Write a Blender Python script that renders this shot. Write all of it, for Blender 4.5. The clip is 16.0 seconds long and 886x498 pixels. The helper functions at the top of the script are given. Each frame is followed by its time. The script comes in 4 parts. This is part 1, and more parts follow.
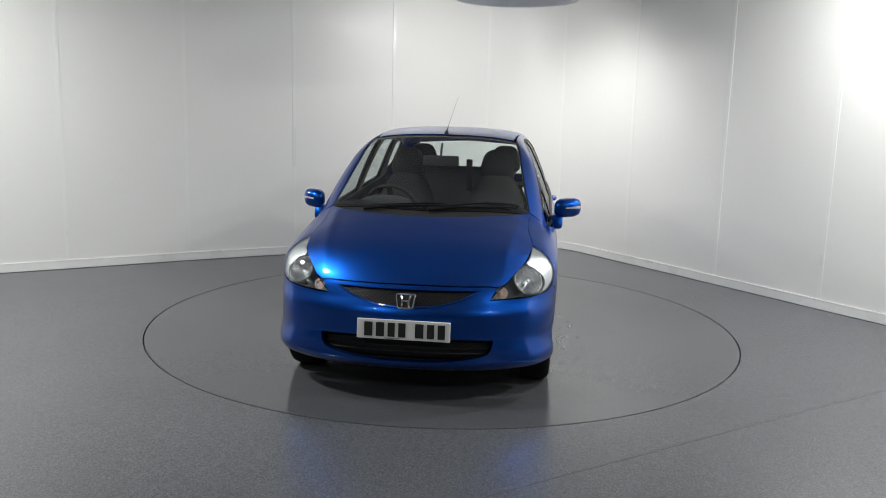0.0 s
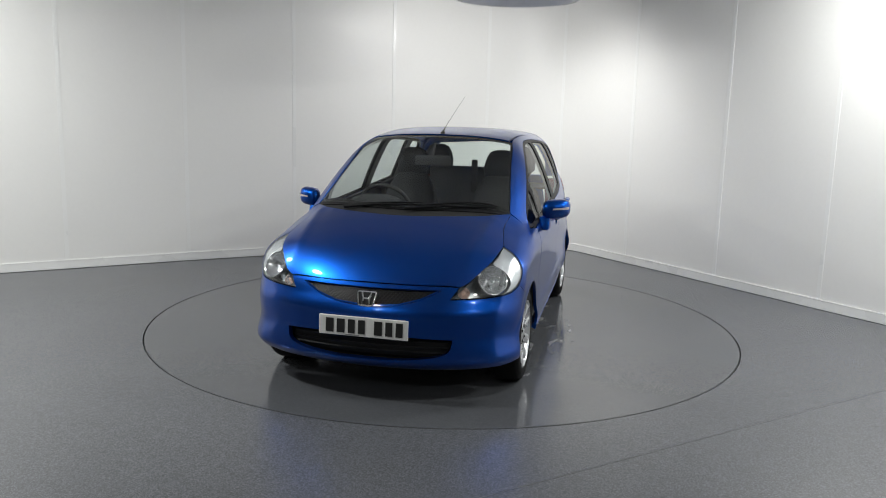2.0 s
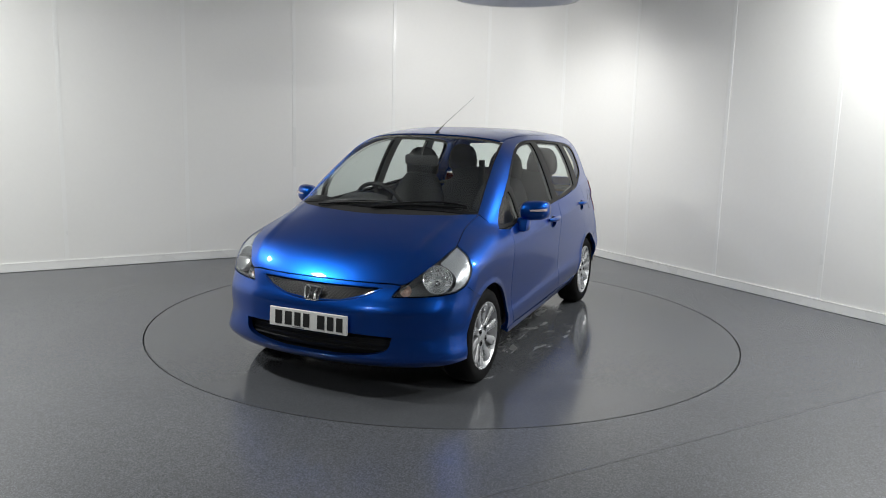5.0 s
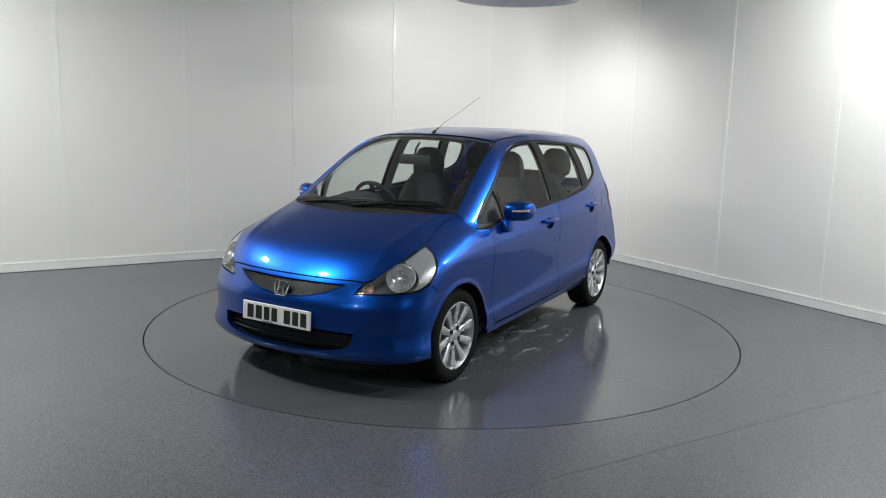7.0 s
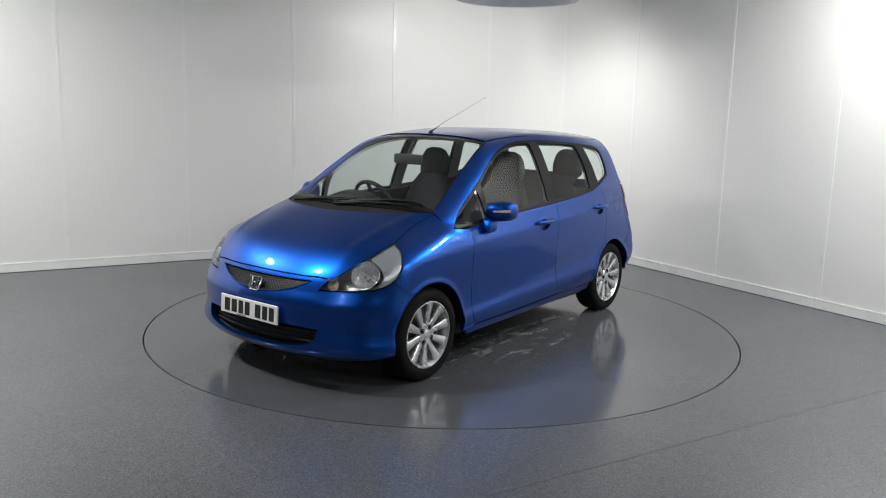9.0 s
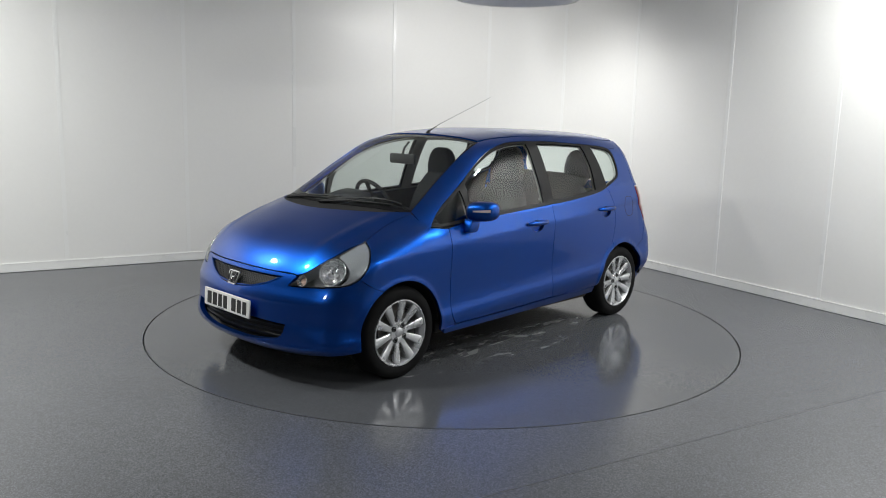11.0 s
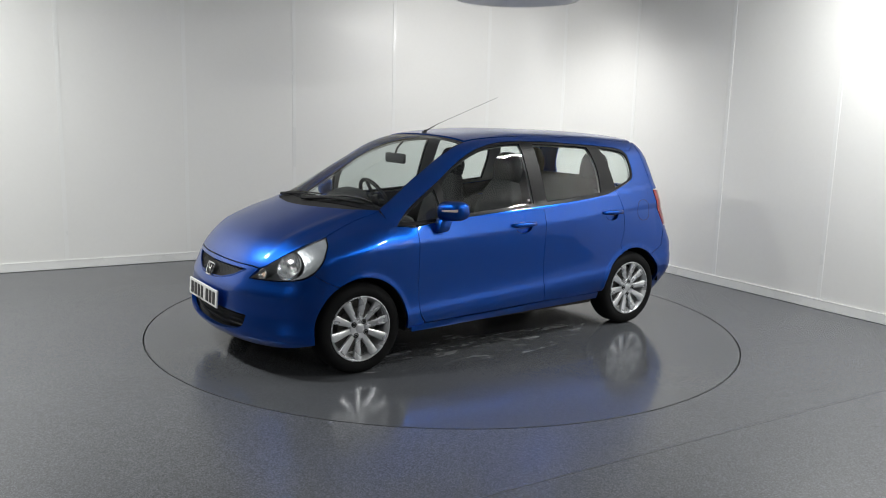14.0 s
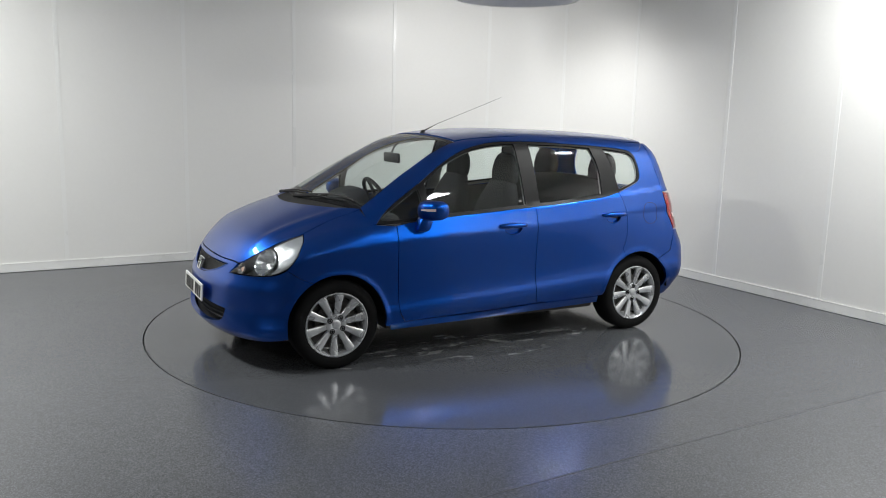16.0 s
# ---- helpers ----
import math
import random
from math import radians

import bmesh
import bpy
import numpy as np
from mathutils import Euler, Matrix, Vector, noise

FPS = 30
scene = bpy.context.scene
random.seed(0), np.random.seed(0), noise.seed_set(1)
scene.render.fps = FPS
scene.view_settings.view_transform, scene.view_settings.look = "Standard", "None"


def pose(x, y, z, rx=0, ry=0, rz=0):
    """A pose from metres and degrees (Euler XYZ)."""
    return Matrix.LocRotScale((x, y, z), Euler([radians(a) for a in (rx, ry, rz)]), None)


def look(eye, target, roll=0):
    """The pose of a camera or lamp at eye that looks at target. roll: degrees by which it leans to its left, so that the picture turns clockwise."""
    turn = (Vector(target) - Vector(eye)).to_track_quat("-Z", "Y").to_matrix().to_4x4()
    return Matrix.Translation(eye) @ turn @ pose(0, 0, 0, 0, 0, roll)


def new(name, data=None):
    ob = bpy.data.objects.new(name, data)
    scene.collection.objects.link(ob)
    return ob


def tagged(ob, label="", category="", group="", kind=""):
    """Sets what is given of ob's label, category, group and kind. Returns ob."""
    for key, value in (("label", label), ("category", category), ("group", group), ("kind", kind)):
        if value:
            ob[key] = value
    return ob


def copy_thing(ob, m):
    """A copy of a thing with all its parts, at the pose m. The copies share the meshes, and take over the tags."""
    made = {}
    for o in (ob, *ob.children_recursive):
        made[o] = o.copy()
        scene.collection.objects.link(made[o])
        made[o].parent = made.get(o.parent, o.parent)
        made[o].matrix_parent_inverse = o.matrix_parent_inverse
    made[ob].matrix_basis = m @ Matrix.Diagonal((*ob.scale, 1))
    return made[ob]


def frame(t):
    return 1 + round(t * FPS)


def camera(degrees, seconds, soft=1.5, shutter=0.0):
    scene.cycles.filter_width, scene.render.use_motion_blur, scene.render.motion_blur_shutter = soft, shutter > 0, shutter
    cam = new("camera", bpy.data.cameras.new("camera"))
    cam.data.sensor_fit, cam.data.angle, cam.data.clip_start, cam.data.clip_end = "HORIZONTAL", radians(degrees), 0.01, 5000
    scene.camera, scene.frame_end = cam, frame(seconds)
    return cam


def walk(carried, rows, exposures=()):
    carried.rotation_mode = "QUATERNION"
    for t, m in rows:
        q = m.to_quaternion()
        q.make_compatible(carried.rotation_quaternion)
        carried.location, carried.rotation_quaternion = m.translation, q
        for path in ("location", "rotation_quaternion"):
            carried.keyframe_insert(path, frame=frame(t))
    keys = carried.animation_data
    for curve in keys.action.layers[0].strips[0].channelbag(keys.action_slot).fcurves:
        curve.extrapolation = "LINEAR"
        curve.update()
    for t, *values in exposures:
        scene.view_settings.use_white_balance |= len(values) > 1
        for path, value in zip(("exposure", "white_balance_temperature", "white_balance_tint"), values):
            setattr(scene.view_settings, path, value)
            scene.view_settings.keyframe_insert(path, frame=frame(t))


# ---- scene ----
EYE = (0.0, -6.161, 1.623)
cam = camera(58.1, 16.0, 1.0)
_yaw, _pitch = radians(-0.275), radians(-9.653)
AIM = (EYE[0] + math.sin(_yaw) * math.cos(_pitch), EYE[1] + math.cos(_yaw) * math.cos(_pitch), EYE[2] + math.sin(_pitch))
walk(cam, [(0.0, look(EYE, AIM, 1.5)), (16.0, look(EYE, AIM, 1.5))])

# ---- light: a closed studio, lit by flat ceiling lamps, with two added lamps that brighten the back wall ----
world = bpy.data.worlds.new("world")
scene.world = world
world.use_nodes = True
world.node_tree.nodes["Background"].inputs[0].default_value = (0.8, 0.9, 1.0, 1)
world.node_tree.nodes["Background"].inputs[1].default_value = 0.02
scene.view_settings.exposure = 0.09
CEILING = 3.35
# x, y, width, depth, watts
CEILING_LAMPS = [(-4.3, -.5, .28, .28, 71), (-3.0, -2.2, .28, .28, 97), (3.0, -.5, .28, .28, 80), (3.3, -3.0, .28, .28, 77),
                 (2.7, -6.2, .30, .30, 32), (-2.8, -6.2, .30, .30, 38)]


def lamp(name, kind, watts, m, colour, **more):
    data = bpy.data.lights.new(name, kind)
    data.energy, data.color = watts, colour
    if kind == "AREA":
        data.shape, data.size, data.size_y = "RECTANGLE", more["w"], more["d"]
    if kind == "SPOT":
        data.spot_size, data.spot_blend, data.shadow_soft_size = radians(more["cone"]), more["blend"], more["soft"]
    ob = new(name, data)
    ob.matrix_world = m
    return ob


WHITE = (.985, 1.0, .975)
for x, y, w, d, watts in CEILING_LAMPS:
    lamp("ceiling_lamp", "AREA", watts, pose(x, y, CEILING - .07), WHITE, w=w, d=d)
# no fixture holds these two: added beside the dish to brighten the back wall
lamp("added_wall_wash", "SPOT", 102, look((.60, 2.00, 2.66), (1.88, 2.98, .85)), (1, 1, .98), cone=112, blend=1.0, soft=.15)
lamp("added_wall_fill", "AREA", 20, look((.45, 2.00, 2.67), (-.1, 3.6, 1.1)), (1, 1, .98), w=.5, d=.3)


# ---- materials ----
def material(name, colour, rough=.5, metal=0.0, bump=0.0, scale=60.0, vary=0.0, coat=0.0, **more):
    """A principled surface with fine grain in its relief and slow stains in its colour."""
    m = bpy.data.materials.new(name)
    m.use_nodes = True
    t = m.node_tree
    b = t.nodes["Principled BSDF"]
    b.inputs["Base Color"].default_value = (*colour, 1)
    b.inputs["Roughness"].default_value, b.inputs["Metallic"].default_value = rough, metal
    b.inputs["Coat Weight"].default_value = coat
    b.inputs["Coat Roughness"].default_value = more.get("coat_rough", .03)
    b.inputs["IOR"].default_value = more.get("ior", 1.5)
    co = t.nodes.new("ShaderNodeTexCoord")

    def noise_at(sc, detail=4):
        n = t.nodes.new("ShaderNodeTexNoise")
        n.inputs["Scale"].default_value, n.inputs["Detail"].default_value = sc, detail
        t.links.new(co.outputs["Object"], n.inputs["Vector"])
        return n
    if vary:
        slow, fine = noise_at(more.get("slow", 1.3)), noise_at(scale)
        mix = t.nodes.new("ShaderNodeMath")
        mix.operation = "MULTIPLY_ADD"
        t.links.new(fine.outputs[0], mix.inputs[0])
        mix.inputs[1].default_value = more.get("grain", .5)
        t.links.new(slow.outputs[0], mix.inputs[2])
        ramp = t.nodes.new("ShaderNodeMapRange")
        ramp.inputs[1].default_value, ramp.inputs[2].default_value = .35, 1.15
        ramp.inputs[3].default_value, ramp.inputs[4].default_value = 1 - vary, 1 + vary
        t.links.new(mix.outputs[0], ramp.inputs[0])
        tint = t.nodes.new("ShaderNodeVectorMath")
        tint.operation = "SCALE"
        tint.inputs[0].default_value = colour
        t.links.new(ramp.outputs[0], tint.inputs["Scale"])
        t.links.new(tint.outputs[0], b.inputs["Base Color"])
        rr = t.nodes.new("ShaderNodeMapRange")
        rr.inputs[3].default_value, rr.inputs[4].default_value = rough * (1 - more.get("rough_vary", .25)), rough * (1 + more.get("rough_vary", .25))
        t.links.new(slow.outputs[0], rr.inputs[0])
        t.links.new(rr.outputs[0], b.inputs["Roughness"])
    if bump:
        n = noise_at(scale * 2)
        bm = t.nodes.new("ShaderNodeBump")
        bm.inputs["Strength"].default_value, bm.inputs["Distance"].default_value = bump, more.get("deep", .002)
        t.links.new(n.outputs[0], bm.inputs["Height"])
        t.links.new(bm.outputs[0], b.inputs["Normal"])
    return m


def glass(name, tint, rough=0.0, weight=1.0):
    m = material(name, tint, rough)
    b = m.node_tree.nodes["Principled BSDF"]
    b.inputs["Transmission Weight"].default_value = weight
    b.inputs["IOR"].default_value = 1.45
    return m


def pane_glass(name, tint, gloss):
    """A thin pane: clear, tinted, with a weak mirror on its face."""
    m = bpy.data.materials.new(name)
    m.use_nodes = True
    t = m.node_tree
    t.nodes.clear()
    out, mix = t.nodes.new("ShaderNodeOutputMaterial"), t.nodes.new("ShaderNodeMixShader")
    clear, mirror, face = t.nodes.new("ShaderNodeBsdfTransparent"), t.nodes.new("ShaderNodeBsdfGlossy"), t.nodes.new("ShaderNodeLayerWeight")
    power, fres = t.nodes.new("ShaderNodeMath"), t.nodes.new("ShaderNodeMath")
    clear.inputs[0].default_value = (*tint, 1)
    mirror.inputs["Roughness"].default_value = 0.0
    face.inputs[0].default_value = .5
    power.operation, fres.operation = "POWER", "MULTIPLY_ADD"
    power.inputs[1].default_value = 5.0
    fres.inputs[1].default_value, fres.inputs[2].default_value = .6 - gloss, gloss
    t.links.new(face.outputs["Facing"], power.inputs[0])
    t.links.new(power.outputs[0], fres.inputs[0])
    t.links.new(fres.outputs[0], mix.inputs[0])
    t.links.new(clear.outputs[0], mix.inputs[1])
    t.links.new(mirror.outputs[0], mix.inputs[2])
    t.links.new(mix.outputs[0], out.inputs[0])
    return m


def glow(name, colour, strength):
    m = bpy.data.materials.new(name)
    m.use_nodes = True
    b = m.node_tree.nodes["Principled BSDF"]
    b.inputs["Base Color"].default_value = (.8, .8, .8, 1)
    b.inputs["Emission Color"].default_value, b.inputs["Emission Strength"].default_value = (*colour, 1), strength
    return m


def car_paint():
    """Blue metallic base with fine flakes under a clear coat."""
    m = material("blue_metallic_paint", (.0024, .068, .39), .32, .97, coat=.65, coat_rough=.012)
    t, b = m.node_tree, m.node_tree.nodes["Principled BSDF"]
    co, v = t.nodes.new("ShaderNodeTexCoord"), t.nodes.new("ShaderNodeTexVoronoi")
    v.inputs["Scale"].default_value = 900
    t.links.new(co.outputs["Object"], v.inputs["Vector"])
    r = t.nodes.new("ShaderNodeMapRange")
    r.inputs[3].default_value, r.inputs[4].default_value = .27, .36
    t.links.new(v.outputs["Color"], r.inputs[0])
    t.links.new(r.outputs[0], b.inputs["Roughness"])
    return m


def floor_vinyl(name, colour, rough, speck, wear, stains=False):
    """Speckled grey sheet vinyl: pale and dark chips, slow scuffs in its gloss."""
    m = material(name, colour, rough, bump=0, scale=90)
    t, b = m.node_tree, m.node_tree.nodes["Principled BSDF"]
    co = t.nodes.new("ShaderNodeTexCoord")

    def tex(kind, sc, detail=None, stretch=None):
        n = t.nodes.new(kind)
        n.inputs["Scale"].default_value = sc
        if detail is not None:
            n.inputs["Detail"].default_value = detail
        if stretch:
            mp = t.nodes.new("ShaderNodeMapping")
            mp.inputs["Scale"].default_value = stretch
            mp.inputs["Rotation"].default_value = (0, 0, .35)
            t.links.new(co.outputs["Object"], mp.inputs[0])
            t.links.new(mp.outputs[0], n.inputs["Vector"])
        else:
            t.links.new(co.outputs["Object"], n.inputs["Vector"])
        return n
    chips = tex("ShaderNodeTexVoronoi", 200)
    slow = tex("ShaderNodeTexNoise", .9, 5)
    streak = tex("ShaderNodeTexNoise", 1.6, 2, (1, 2.2, 1))
    ramp = t.nodes.new("ShaderNodeValToRGB")
    ramp.color_ramp.interpolation = "LINEAR"
    e = ramp.color_ramp.elements
    e[0].position, e[0].color = 0.0, (1 - speck, 1 - speck, 1 - speck, 1)
    e[1].position, e[1].color = 1.0, (1 + speck * 1.6, 1 + speck * 1.6, 1 + speck * 1.7, 1)
    mid = e.new(.5)
    mid.color = (.96, .96, .97, 1)
    t.links.new(chips.outputs["Color"], ramp.inputs[0])
    mul = t.nodes.new("ShaderNodeVectorMath")
    mul.operation = "MULTIPLY"
    mul.inputs[1].default_value = colour
    t.links.new(ramp.outputs[0], mul.inputs[0])
    rng = t.nodes.new("ShaderNodeMapRange")
    rng.inputs[1].default_value, rng.inputs[2].default_value = .3, .7
    rng.inputs[3].default_value, rng.inputs[4].default_value = 1 - wear, 1 + wear
    t.links.new(slow.outputs[0], rng.inputs[0])
    sc = t.nodes.new("ShaderNodeVectorMath")
    sc.operation = "SCALE"
    t.links.new(mul.outputs[0], sc.inputs[0])
    t.links.new(rng.outputs[0], sc.inputs["Scale"])
    t.links.new(sc.outputs[0], b.inputs["Base Color"])
    rg = t.nodes.new("ShaderNodeMapRange")
    rg.inputs[1].default_value, rg.inputs[2].default_value = 0.0, 1.0
    rg.inputs[3].default_value, rg.inputs[4].default_value = rough * .92, rough * 1.08
    t.links.new(streak.outputs[0], rg.inputs[0])
    t.links.new(rg.outputs[0], b.inputs["Roughness"])
    if stains:
        # dried water, dragged out in streaks under the car
        def node(kind, op, *values):
            n = t.nodes.new(kind)
            n.operation = op
            for k, v in enumerate(values):
                if isinstance(v, bpy.types.NodeSocket):
                    t.links.new(v, n.inputs[k])
                else:
                    n.inputs[k].default_value = v
            return n.outputs[0]
        math_node = lambda op, *values: node("ShaderNodeMath", op, *values)
        blots, shreds = tex("ShaderNodeTexNoise", 2.6, 3, (1, 1.5, 1)), tex("ShaderNodeTexNoise", 4.2, 4, (1.0, 3.0, 1))
        shreds.inputs["Distortion"].default_value = .6
        xyz = t.nodes.new("ShaderNodeSeparateXYZ")
        t.links.new(co.outputs["Object"], xyz.inputs[0])
        u, v = math_node("DIVIDE", math_node("SUBTRACT", xyz.outputs[0], .12), 1.05), math_node("DIVIDE", math_node("SUBTRACT", xyz.outputs[1], .70), .36)
        far = math_node("ADD", math_node("MULTIPLY", u, u), math_node("MULTIPLY", v, v))
        value = math_node("SUBTRACT", math_node("ADD", math_node("MULTIPLY", blots.outputs[0], .5), math_node("MULTIPLY", shreds.outputs[0], .8)), math_node("MULTIPLY", far, .10))
        edge = t.nodes.new("ShaderNodeMapRange")
        edge.inputs[1].default_value, edge.inputs[2].default_value = .655, .735
        t.links.new(value, edge.inputs[0])
        pale = t.nodes.new("ShaderNodeMix")
        pale.data_type = "RGBA"
        t.links.new(math_node("MULTIPLY", edge.outputs[0], .75), pale.inputs[0])
        t.links.new(sc.outputs[0], pale.inputs[6])
        pale.inputs[7].default_value = (.150, .153, .158, 1)
        t.links.new(pale.outputs[2], b.inputs["Base Color"])
        t.links.new(math_node("MULTIPLY_ADD", edge.outputs[0], .17, rg.outputs[0]), b.inputs["Roughness"])
    return m


M = dict(
    paint=car_paint(),
    wall=material("white_wall_paint", (.78, .775, .76), .42, bump=.05, scale=30, vary=.025, slow=.7),
    grey_wall=material("unseen_dark_wall", (.06, .06, .062), .5, bump=.05, scale=30, vary=.03, slow=.7),
    strip=material("white_cover_strip", (.80, .80, .79), .3, vary=.03),
    base=material("white_skirting_paint", (.79, .79, .78), .28, vary=.04, scale=12),
    ceiling=material("ceiling_paint", (.72, .72, .71), .8, vary=.03),
    floor=floor_vinyl("grey_speckled_vinyl", (.089, .093, .101), .26, .37, .04),
    disc=floor_vinyl("grey_turntable_vinyl", (.082, .086, .093), .125, .13, .05, True),
    dark=material("dark_gap", (.006, .006, .007), .7),
    trim=material("satin_black_trim", (.009, .009, .010), .42, ior=1.26, vary=.1, scale=40),
    plastic=material("black_grained_plastic", (.018, .018, .019), .55, bump=.25, scale=220, vary=.15),
    cowl=material("weathered_cowl_plastic", (.024, .024, .025), .75, bump=.25, scale=200, vary=.25, slow=6, ior=1.3),
    rubber=material("tyre_rubber", (.0045, .0045, .005), .85, ior=1.28, bump=.15, scale=80, vary=.2, slow=5),
    alloy=material("silver_alloy_lacquer", (.62, .63, .65), .28, .72, coat=.6, vary=.06, slow=8, scale=90),
    steel=material("dull_brake_steel", (.20, .19, .18), .45, .9, vary=.3, slow=14),
    chrome=material("chrome", (.86, .87, .88), .08, 1.0),
    reflector=material("lamp_reflector", (.94, .95, .96), .20, .96, bump=.35, scale=26, deep=.01),
    bezel=material("grey_lamp_housing", (.42, .43, .44), .24, .6),
    mesh=material("grey_grille_mesh", (.016, .016, .017), .42),
    shelf=material("pale_lamp_shelf", (.60, .62, .64), .26, .70, bump=.4, scale=24, deep=.008),
    lens=pane_glass("clear_lamp_lens", (.93, .95, .96), .05),
    amber=material("amber_bulb", (.75, .50, .40), .25, coat=.5),
    red=material("red_tail_lens", (.24, .006, .008), .15, coat=1.0),
    clear=material("frosted_lamp_lens", (.55, .50, .50), .18, coat=1.0),
    pane=pane_glass("tinted_window_glass", (.89, .94, .92), .06),
    screen=pane_glass("windscreen_glass", (.88, .93, .91), .08),
    cloth=material("charcoal_seat_cloth", (.017, .0185, .021), .9, vary=.2, scale=40),
    dash=material("dark_grey_dashboard", (.035, .036, .038), .6, bump=.3, scale=300, vary=.1),
    lining=material("pale_grey_lining", (.33, .335, .33), .85, bump=.2, scale=250, vary=.06),
    plate=material("white_plate", (.70, .70, .68), .35, vary=.03),
    ink=material("black_characters", (.012, .012, .012), .45),
    fitting=material("grey_lamp_dish", (.84, .85, .86), .5, 0, vary=.04, slow=5),
    lit=glow("lit_diffuser", WHITE, 3.0),
    seam=material("dark_weld", (.060, .062, .067), .4, vary=.2),
)


# ---- mesh helpers ----
def mesh_object(name, bm, mat, parent=None, label="", smooth=None):
    me = bpy.data.meshes.new(name)
    bm.to_mesh(me)
    bm.free()
    if smooth is not None:
        me.polygons.foreach_set("use_smooth", [True] * len(me.polygons))
        me.set_sharp_from_angle(angle=radians(smooth))
    for x in (mat if isinstance(mat, (list, tuple)) else [mat]):
        me.materials.append(M[x])
    ob = new(name, me)
    if parent is not None:
        ob.parent = parent
    if label:
        tagged(ob, label)
    return ob


def part(name, bm, mat, parent, label="", smooth=35):
    return mesh_object(name, bm, mat, parent, label, smooth)


def box(bm, x0, x1, y0, y1, z0, z1, bevel=0.0, seg=2, m=None):
    made = bmesh.ops.create_cube(bm, size=1)["verts"]
    for v in made:
        v.co = Vector(((x0 + x1) / 2 + v.co.x * (x1 - x0), (y0 + y1) / 2 + v.co.y * (y1 - y0), (z0 + z1) / 2 + v.co.z * (z1 - z0)))
    edges = list({e for v in made for e in v.link_edges})
    if bevel:
        got = bmesh.ops.bevel(bm, geom=edges, offset=bevel, segments=seg, affect="EDGES", profile=.5)
        made = list({v for f in got["faces"] for v in f.verts} | {v for v in made if v.is_valid})
    if m is not None:
        for v in made:
            v.co = m @ v.co
    return made


def lathe(bm, rows, n=48, m=Matrix(), close=False):
    """Spin (radius, height) rows round z, then place by m."""
    rings = []
    for r, h in rows:
        rings.append([bm.verts.new(m @ Vector((r * math.cos(a), r * math.sin(a), h))) for a in (2 * math.pi * i / n for i in range(n))])
    for a, b in zip(rings, rings[1:]):
        for i in range(n):
            bm.faces.new((a[i], a[(i + 1) % n], b[(i + 1) % n], b[i]))
    if close:
        bm.faces.new(rings[-1])
        bm.faces.new(rings[0][::-1])
    return rings


def tube(bm, pts, radius, n=8, ends=True):
    """A round bar along points; radius may be a list."""
    pts = [Vector(p) for p in pts]
    rad = radius if isinstance(radius, (list, tuple)) else [radius] * len(pts)
    rings = []
    for i, p in enumerate(pts):
        d = (pts[min(i + 1, len(pts) - 1)] - pts[max(i - 1, 0)]).normalized()
        a = d.cross(Vector((0, 0, 1)) if abs(d.z) < .9 else Vector((1, 0, 0))).normalized()
        b = d.cross(a)
        rings.append([bm.verts.new(p + rad[i] * (a * math.cos(t) + b * math.sin(t))) for t in (2 * math.pi * k / n for k in range(n))])
    for a, b in zip(rings, rings[1:]):
        for k in range(n):
            bm.faces.new((a[k], a[(k + 1) % n], b[(k + 1) % n], b[k]))
    if ends:
        bm.faces.new(rings[0][::-1])
        bm.faces.new(rings[-1])
    bmesh.ops.recalc_face_normals(bm, faces=bm.faces[:])


# ---- the studio ----
# joints of the wall panels, clockwise from beside the camera
JOINTS = [(-1.3, -8.0), (-2.5, -7.9), (-3.65, -7.5), (-4.7, -6.75), (-5.5, -5.7), (-6.0, -4.5), (-6.25, -3.3), (-6.3, -2.1), (-6.15, -.9),
          (-5.72, .22), (-4.80, 0.98), (-3.77, 1.61), (-2.756, 2.221), (-1.731, 2.79), (-.67, 3.36), (.45, 3.85), (1.36, 3.70), (2.02, 2.79),
          (2.69, 1.73), (3.295, .75), (3.90, -.22), (4.45, -1.35), (4.55, -2.55), (4.35, -3.75), (3.8, -5.05), (3.3, -6.15), (2.4, -7.05),
          (1.2, -7.7), (0.0, -7.98)]


def wall_curve(i, t):
    n = len(JOINTS)
    p = [Vector(JOINTS[(i + k) % n]) for k in (-1, 0, 1, 2)]
    soft = .5 * ((2 * p[1]) + (p[2] - p[0]) * t + (2 * p[0] - 5 * p[1] + 4 * p[2] - p[3]) * t * t + (3 * p[1] - p[0] - 3 * p[2] + p[3]) * t ** 3)
    return p[1].lerp(p[2], t).lerp(soft, 1.0)


def wall_strip(name, i, t0, t1, z0, z1, inner, outer, mat, parent, steps=8):
    """A curved slab along panel i, between two offsets from the wall's face (positive: into the room)."""
    bm = bmesh.new()
    rings = []
    for k in range(steps + 1):
        t = t0 + (t1 - t0) * k / steps
        p = wall_curve(i, t)
        d = (wall_curve(i, min(t + .02, 1.0)) - wall_curve(i, max(t - .02, 0.0))).normalized()
        n = Vector((d.y, -d.x))
        rings.append([bm.verts.new((*(p + n * o), z)) for o, z in ((inner, z0), (inner, z1), (outer, z1), (outer, z0))])
    for a, b in zip(rings, rings[1:]):
        for k in range(4):
            bm.faces.new((a[k], a[(k + 1) % 4], b[(k + 1) % 4], b[k]))
    bm.faces.new(rings[0])
    bm.faces.new(rings[-1][::-1])
    bmesh.ops.recalc_face_normals(bm, faces=bm.faces[:])
    return mesh_object(name, bm, mat, parent, smooth=40)


SEAM = ((-0.63, -3.45), (4.02, -0.62))


